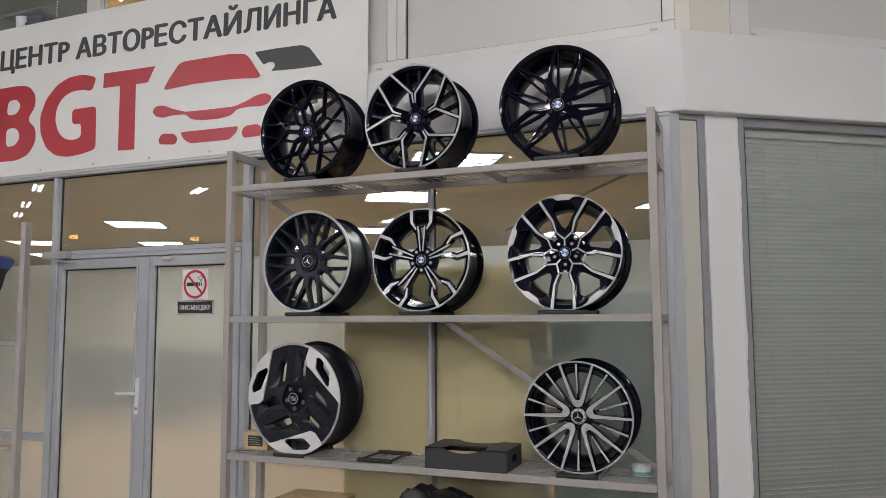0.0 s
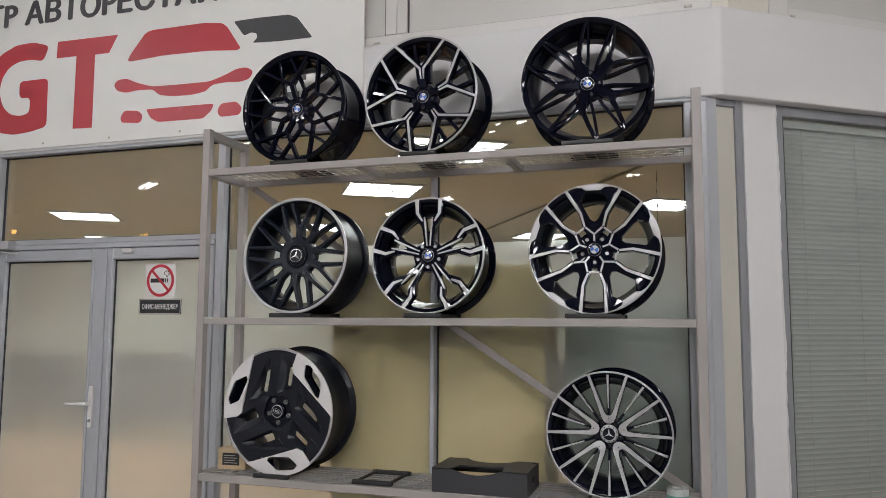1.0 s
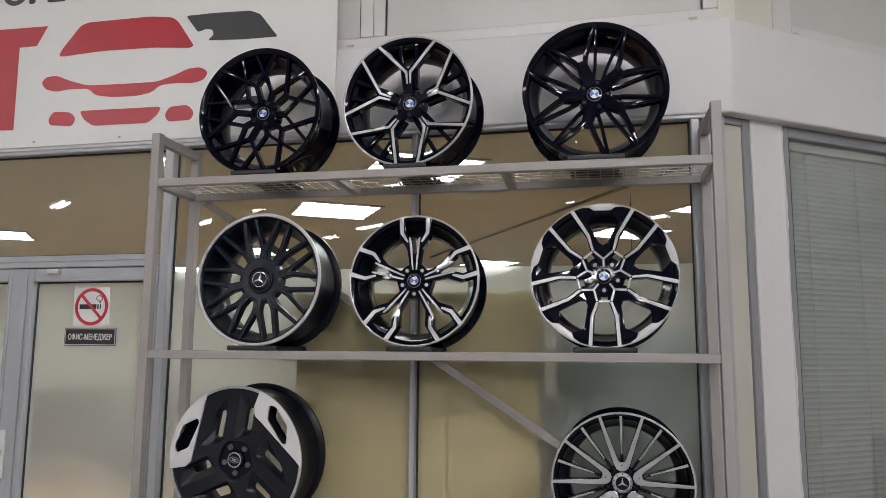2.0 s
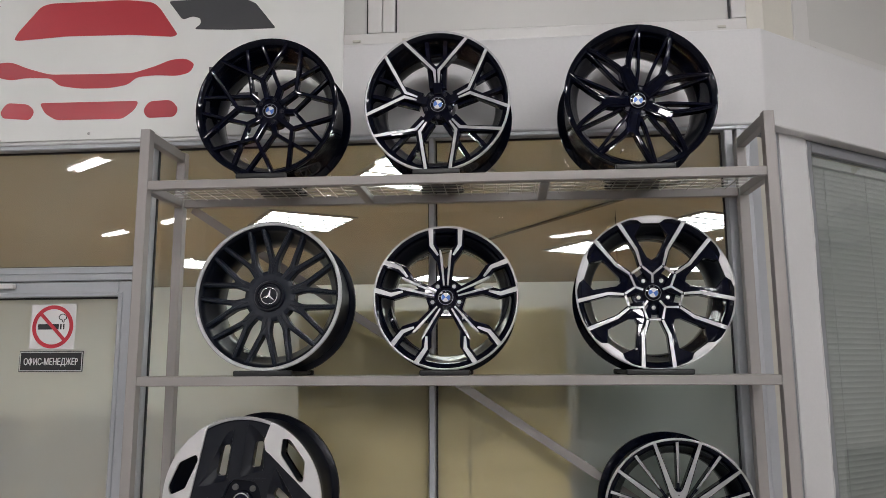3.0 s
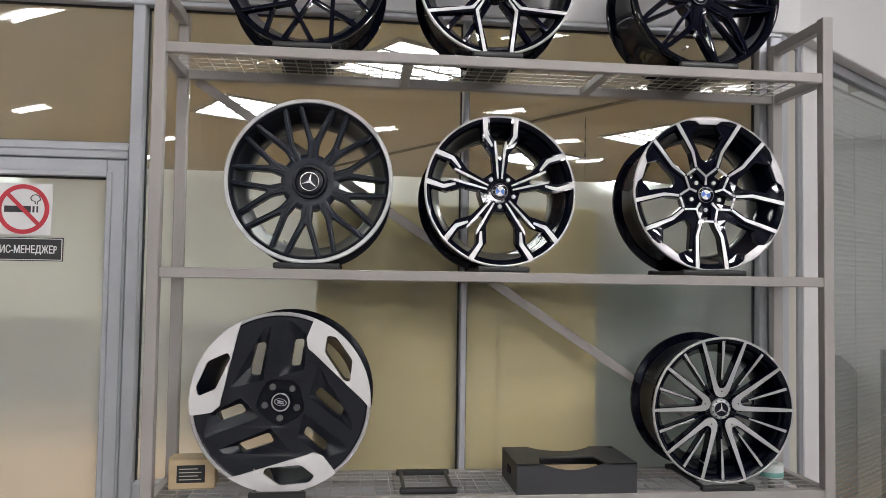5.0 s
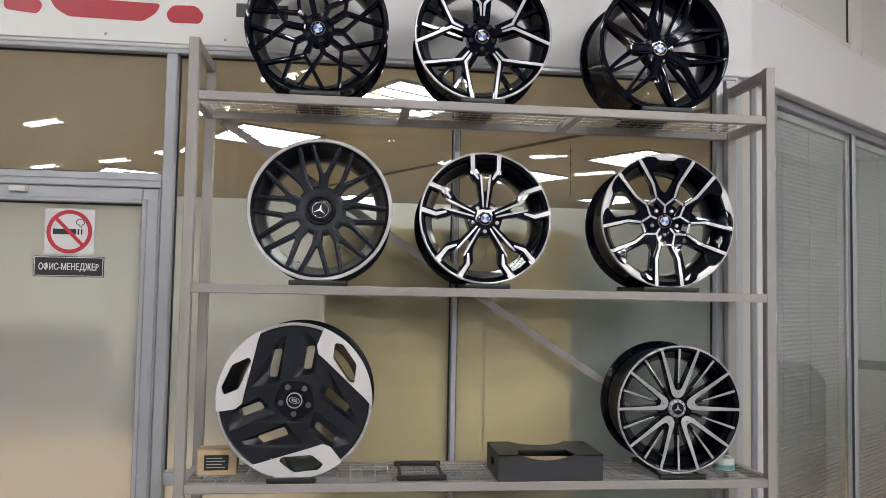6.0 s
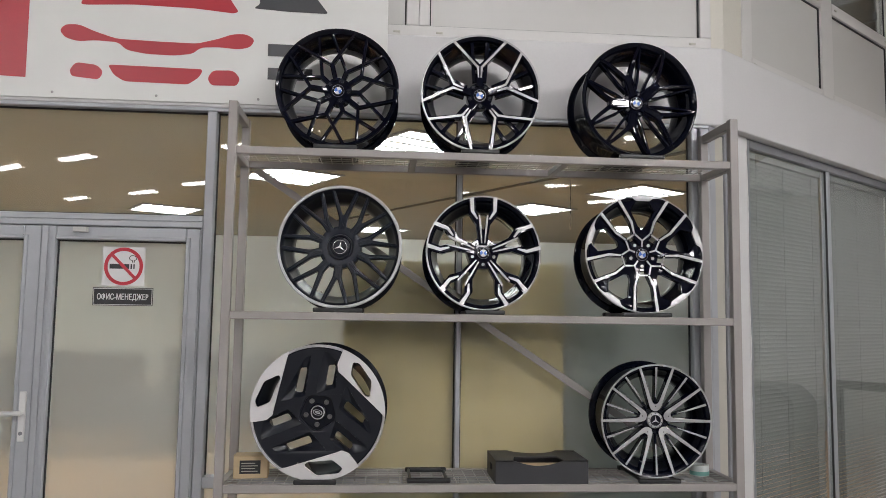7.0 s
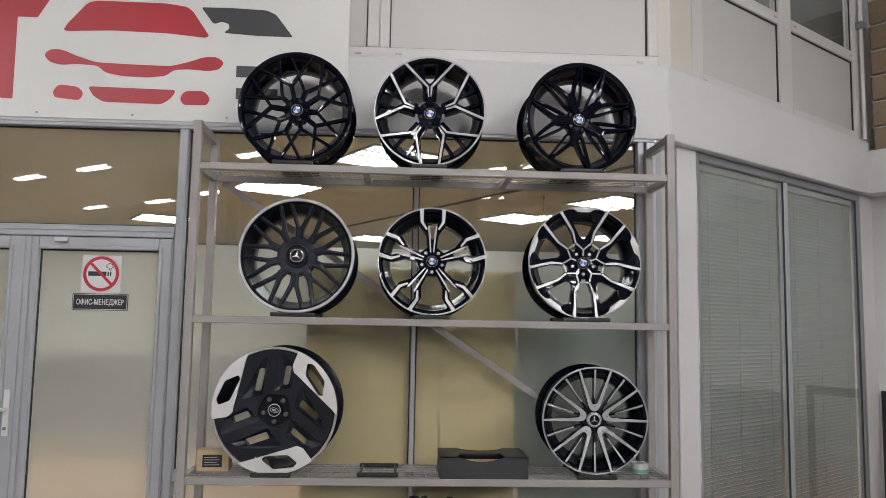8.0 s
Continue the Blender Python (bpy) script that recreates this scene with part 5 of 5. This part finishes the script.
# blue car part on the rack beside the doors
bl = thing("body_part", "blue and black car body part on the rack", "car part", m=pose(-4.70, 3.44, 1.47, 0, 0, 22))
bm = bmesh.new()
loop = [(-0.42, 0.10), (-0.40, 0.52), (-0.10, 0.60), (0.26, 0.565), (0.30, 0.54), (0.28, 0.50), (0.22, 0.42), (0.05, 0.30), (-0.20, 0.20)]
prism(bm, [rounded(loop, 0.04, 4)], 0.0, 0.18, 0.02)
part("blue_shell", bm, BLUE_SHELL, bl, "glossy blue shell", smooth=True)
bm = bmesh.new()
prism(bm, [rounded([(-0.40, 0.002), (-0.38, 0.30), (0.05, 0.40), (0.27, 0.50), (0.23, 0.34), (0.15, 0.20), (0.02, 0.05), (-0.12, 0.002)], 0.03, 4)], 0.03, 0.15, 0.02)
part("black_underside", bm, RUBBER, bl, "black plastic underside", smooth=True)
part("label_tag", soft_box(0.15, 0.185, 0.024, 0.029, 0.27, 0.37, 0.001), SIGN_WHITE, bl, "small white label")

# ---------------------------------------------------------------- ochre cabinets standing behind the frosted glass
for i, (x0, x1) in enumerate(((-2.128, -1.393), (-1.388, -0.980))):
    cbn = thing("office_cabinet", "ochre laminate cabinet standing behind the frosted glass", "cabinet", "office cabinets", m=WM @ pose((x0 + x1) / 2, GY + 0.012, 0.01))
    h = (x1 - x0) / 2
    part("back_panel", soft_box(-h, h, 0.0, 0.012, 0.0, 1.888, 0.002), OCHRE, cbn)
    for sx in (-1, 1):
        xa, xb = sorted((sx * h, sx * (h - 0.018)))
        part("side_panel", soft_box(xa, xb, 0.0125, 0.40, 0.0, 1.888, 0.002), OCHRE, cbn)
    part("top_panel", soft_box(-h + 0.0185, h - 0.0185, 0.0125, 0.40, 1.868, 1.888, 0.002), OCHRE, cbn)

cbn = thing("office_cabinet", "grey-green metal cabinet blurred behind the frosted glass", "cabinet", m=WM @ pose(-0.36, WY + 0.30, 0.01))
for nm, x0, x1, y0, y1, z0, z1 in (("back_panel", -0.55, 0.22, 0.0, 0.01, 0.0, 1.72), ("side_panel", -0.55, -0.535, 0.0105, 0.12, 0.0, 1.72), ("side_panel", 0.205, 0.22, 0.0105, 0.12, 0.0, 1.72), ("top_panel", -0.5345, 0.2045, 0.0105, 0.12, 1.70, 1.72)):
    part(nm, soft_box(x0, x1, y0, y1, z0, z1, 0.002), GREYGREEN, cbn)

# ---------------------------------------------------------------- made-up dark desks, added to give the frosted doors a dark band
for x in (-9.2, -7.3, -5.4, -3.5, -1.6, 0.3):
    dk = thing("office_desk", "made-up dark grey desk with a screen, added for a dark band in frosted glass", "desk", "office desks", m=pose(x, 8.9, 0.01))
    part("desk_top", soft_box(-0.85, 0.85, 0.0, 0.75, 0.70, 0.73, 0.004), ALU_DARK, dk)
    part("privacy_screen", soft_box(-0.85, 0.85, -0.03, -0.005, 0.25, 1.15, 0.004), FOAM, dk)
    for sx in (-1, 1):
        xa, xb = sorted((sx * 0.85, sx * 0.82))
        part("desk_leg", soft_box(xa, xb, 0.0, 0.72, 0.0, 0.699, 0.003), ALU_DARK, dk)


# ---------------------------------------------------------------- office ceiling lights, seen ones and added fill


def troffer(x, y):
    t = thing("ceiling_light", "square recessed office light with four bright strips, some copies added as fill", "ceiling light", "office ceiling lights", m=pose(x, y, 2.679, 0, 0, 32))
    bm = bmesh.new()
    prism(bm, [[(-0.31, -0.31), (0.31, -0.31), (0.31, 0.31), (-0.31, 0.31)], [(-0.285, -0.285), (0.285, -0.285), (0.285, 0.285), (-0.285, 0.285)]], 0.0, 0.012, 0.002)
    flat = Matrix(((1, 0, 0, 0), (0, 0, 1, 0), (0, 1, 0, -0.013), (0, 0, 0, 1)))
    part("light_frame", bm, SILVER, t, "", flat)
    for i in range(4):
        yy = -0.2138 + 0.1425 * i
        part("light_strip", soft_box(-0.284, 0.284, yy - 0.0580, yy + 0.0580, -0.006, -0.001, 0), TROFFER, t)
    for i in range(3):
        yy = -0.1425 + 0.1425 * i
        part("divider", soft_box(-0.284, 0.284, yy - 0.0125, yy + 0.0125, -0.014, -0.001, 0.001), SILVER, t)
    return t


first = troffer(-2.66, 6.00)
# Some of the deep ones are unseen, added to raise the office light.
for x, y in ((-1.70, 4.80), (0.22, 6.33), (-4.20, 8.13), (-0.45, 7.45), (-6.22, 6.60), (-7.52, 8.45), (-2.0, 9.6), (-9.02, 7.64), (-6.0, 9.7), (-10.5, 9.15), (-13.5, 6.4), (-9.2, 9.9), (0.9, 8.9)):
    copy_thing(first, pose(x, y, 2.679, 0, 0, 32))

# cable duct on the office ceiling and a thin hanging wire
bm = bmesh.new()
rod(bm, (0.12, 4.45, 2.668), (-2.55, 8.85, 2.668), 0.011, 8)
solid("ceiling_cable", bm, CABLE, "dark cable running across the office ceiling", "cable", smooth=True)
bm = bmesh.new()
rod(bm, (-0.482, 5.845, 2.30), (-0.482, 5.845, 2.68), 0.0018, 6)
for z in (2.43, 2.53, 2.62):
    rod(bm, (-0.482, 5.845, z - 0.012), (-0.482, 5.845, z + 0.012), 0.005, 8)
solid("hanging_wire", bm, SATIN, "thin dark wire hanging from the office ceiling", "wire")

# ---------------------------------------------------------------- hall lights, mirrored ones and added fill


def hall_light(x, y):
    t = thing("hall_light", "long suspended two-tube fluorescent light, some copies added as fill", "ceiling light", "hall lights", m=pose(x, y, 5.0, 0, 0, 35))
    part("housing", soft_box(-0.62, 0.62, -0.14, 0.14, 0.03, 0.075, 0.006), PVC, t)
    for yy in (-0.072, 0.072):
        bm = bmesh.new()
        rod(bm, (-0.60, yy, 0.0), (0.60, yy, 0.0), 0.026, 12)
        part("tube", bm, TUBE, t, "bright fluorescent tube")
    for xx in (-0.5, 0.5):
        bm = bmesh.new()
        rod(bm, (xx, 0, 0.07), (xx, 0, 0.5), 0.003, 6)
        part("hanger", bm, STEEL, t)
    for xx in (-0.61, 0.61):
        part("end_plate", soft_box(xx - 0.008, xx + 0.008, -0.13, 0.13, -0.035, 0.03, 0.002), PVC, t)
    return t


first = hall_light(-1.12, -0.25)
# Several have no seen source: fill added to brighten rack, column and sides.
for x, y in ((-8.14, -4.24), (-6.31, -3.05), (-8.86, -9.03), (-11.03, -10.45), (-8.95, -13.80), (-11.38, -15.30), (-6.95, -12.0), (2.6, -10.7), (-13.24, -7.64), (0.65, -7.8), (-1.8, -10.0), (2.5, -15.2), (0.4, -12.04), (4.4, -13.2), (0.42, -3.0), (-4.9, -7.2), (-3.2, -4.6), (4.4, -5.2), (-14.2, -3.0), (2.5, -1.5), (-7.6, -1.0), (4.2, -0.6), (3.0, -5.36), (1.4, -2.2)):
    copy_thing(first, pose(x, y, 5.0, 0, 0, 35))

for x, y in ((-16.7, -5.6), (-19.45, -7.45), (-21.6, -8.9)):
    copy_thing(first, pose(x, y, 5.0, 0, 0, 35))

for x, y in ((-14.25, -4.6), (-12.0, -6.05)):
    al = thing("warning_lamp", "small amber lamp glowing in the hall", "lamp", "amber lamps", m=pose(x, y, 3.5))
    bm = bmesh.new()
    rod(bm, (-0.09, 0, 0), (0.09, 0, 0), 0.045, 12)
    part("lamp_bulb", bm, AMBER, al)
    bm = bmesh.new()
    rod(bm, (0, 0, 0.05), (0, 0, 2.0), 0.008, 8)
    part("lamp_pole", bm, STEEL, al)

# ---------------------------------------------------------------- side wall: stored cartons, pipe and a black framed board
for i in range(6):
    for j in range(2):
        c = thing("stored_carton", "brown cardboard carton wrapped in clear film on the ledge", "carton", "stored cartons", m=SM @ pose(0.20 + 0.62 * j, 0.04, 2.991 + 0.206 * i))
        part("carton_body", soft_box(-0.13 if j == 0 else -0.30, 0.30, 0.0, 0.5, 0.0, 0.202, 0.012), WRAPPED, c)
        part("strap", soft_box(-0.131 if j == 0 else -0.301, 0.301, -0.003, 0.502, 0.186, 0.196, 0.001), WIRE, c, "pale plastic strap")
pp = thing("wall_pipe", "pale grey vertical pipe with bracket in the corner", "pipe", m=SM @ pose(0.03, -0.005, 2.991))
bm = bmesh.new()
rod(bm, (0, 0, 0), (0, 0, 2.4), 0.015, 14)
part("pipe", bm, PVC, pp, smooth=True)
part("bracket", soft_box(-0.03, 0.03, -0.03, 0.04, 1.00, 1.06, 0.006), ALU_DARK, pp)
part("pipe_shoe", soft_box(-0.025, 0.025, -0.028, 0.03, 0.0, 0.10, 0.004), ALU_DARK, pp)
bd = thing("notice_board", "black framed pale board standing against the side wall", "board", m=SM @ pose(0.37, 0.105, 0.0, 0, 0, 0))
bm = bmesh.new()
prism(bm, [[(-0.34, 0.0), (0.14, 0.0), (0.14, 1.14), (-0.34, 1.14)], [(-0.28, 0.08), (0.08, 0.08), (0.08, 1.07), (-0.28, 1.07)]], 0.0, 0.03, 0.004)
part("board_frame", bm, SIGN_BLACK, bd)
part("board_sheet", soft_box(-0.279, 0.079, 0.012, 0.028, 0.081, 1.069, 0), PANEL, bd)

# ---------------------------------------------------------------- blinds behind the slanted window
for i, (x0, x1) in enumerate(((0.330, 1.318), (1.380, 2.424))):
    bl = thing("window_blind", "grey horizontal slat blind, lowered and nearly closed", "blind", "window blinds", m=DM @ pose((x0 + x1) / 2, 0.058, 0))
    h = (x1 - x0) / 2
    part("head_rail", soft_box(-h + 0.01, h - 0.01, -0.022, 0.014, 2.553, 2.592, 0.003), SLAT, bl)
    bm = bmesh.new()
    prof = [(-0.0145, -0.0012), (-0.007, 0.0008), (0.0, 0.0015), (0.007, 0.0008), (0.0145, -0.0012)]
    up = [[bm.verts.new((sx * h, y, z)) for y, z in prof] for sx in (-1, 1)]
    for k in range(4):
        bm.faces.new((up[0][k], up[0][k + 1], up[1][k + 1], up[1][k]))
    me = make_mesh("slat", bm, SLAT)
    for k in range(100):
        part("slat", me, None, bl, "", pose(0, 0, 2.540 - 0.0245 * k, -80 + 20 * max(0.0, (k - 30) / 70) + 2 * math.sin(k * 1.7), 0.0, 0))
    for xx in (-h * 0.72, -h * 0.05, h * 0.72):
        bm = bmesh.new()
        rod(bm, (xx, -0.014, 0.08), (xx, -0.014, 2.58), 0.0012, 5)
        part("cord", bm, DARKROOM, bl)

cv = thing("covered_trolley", "low dark grey trolley under a cloth cover by the side wall", "trolley", m=SM @ pose(0.66, -0.30, 0.0))
bm = bmesh.new()
prism(bm, [rounded([(0.0, 0.06), (0.0, 0.97), (0.12, 1.08), (0.48, 1.09), (0.50, 0.06)], 0.04, 4)], 0.0, 0.40, 0.012)
part("cloth_cover", bm, CLOTH, cv, smooth=True)
for x in (0.08, 0.42):
    for y in (0.06, 0.34):
        bm = bmesh.new()
        rod(bm, (x - 0.012, y, 0.03), (x + 0.012, y, 0.03), 0.03, 14)
        part("castor", bm, RUBBER, cv)

# ---------------------------------------------------------------- stairs along the side wall up to the ledge
st = thing("staircase", "white steel staircase with a thin rail along the side wall", "staircase", m=SM)
RISE, STAIR_X = 0.56, 0.57
for y in (-0.57, 0.02):
    bm = bmesh.new()
    foot = STAIR_X + 2.82 / RISE
    prism(bm, [[(STAIR_X - 0.1, 2.98), (STAIR_X, 2.98), (foot, 0.16), (foot, 0.001), (foot - 0.001, 0.001), (STAIR_X, 2.82), (STAIR_X - 0.1, 2.82)]], y, y + 0.02, 0.0015)
    part("stringer", bm, WHITE, st, "white stair stringer")
for k in range(15):
    z = 0.18 + 0.18 * k
    x = STAIR_X + (2.88 - z) / RISE
    part("tread", soft_box(x - 0.14, x + 0.14, -0.549, 0.019, z - 0.03, z, 0.004), ALU, st)
for k in range(5):
    x = STAIR_X + 0.1 + 1.05 * k
    z = 2.98 - (x - STAIR_X) * RISE
    bm = bmesh.new()
    rod(bm, (x, -0.56, z - 0.02), (x, -0.56, z + 0.92), 0.012, 8)
    part("baluster", bm, ALU, st, smooth=True)
for dz in (0.45, 0.92):
    bm = bmesh.new()
    rod(bm, (STAIR_X - 0.05, -0.56, 2.98 + 0.05 * RISE + dz), (STAIR_X + 4.6, -0.56, 2.98 - 4.6 * RISE + dz), 0.015, 10)
    part("handrail", bm, ALU, st, smooth=True)
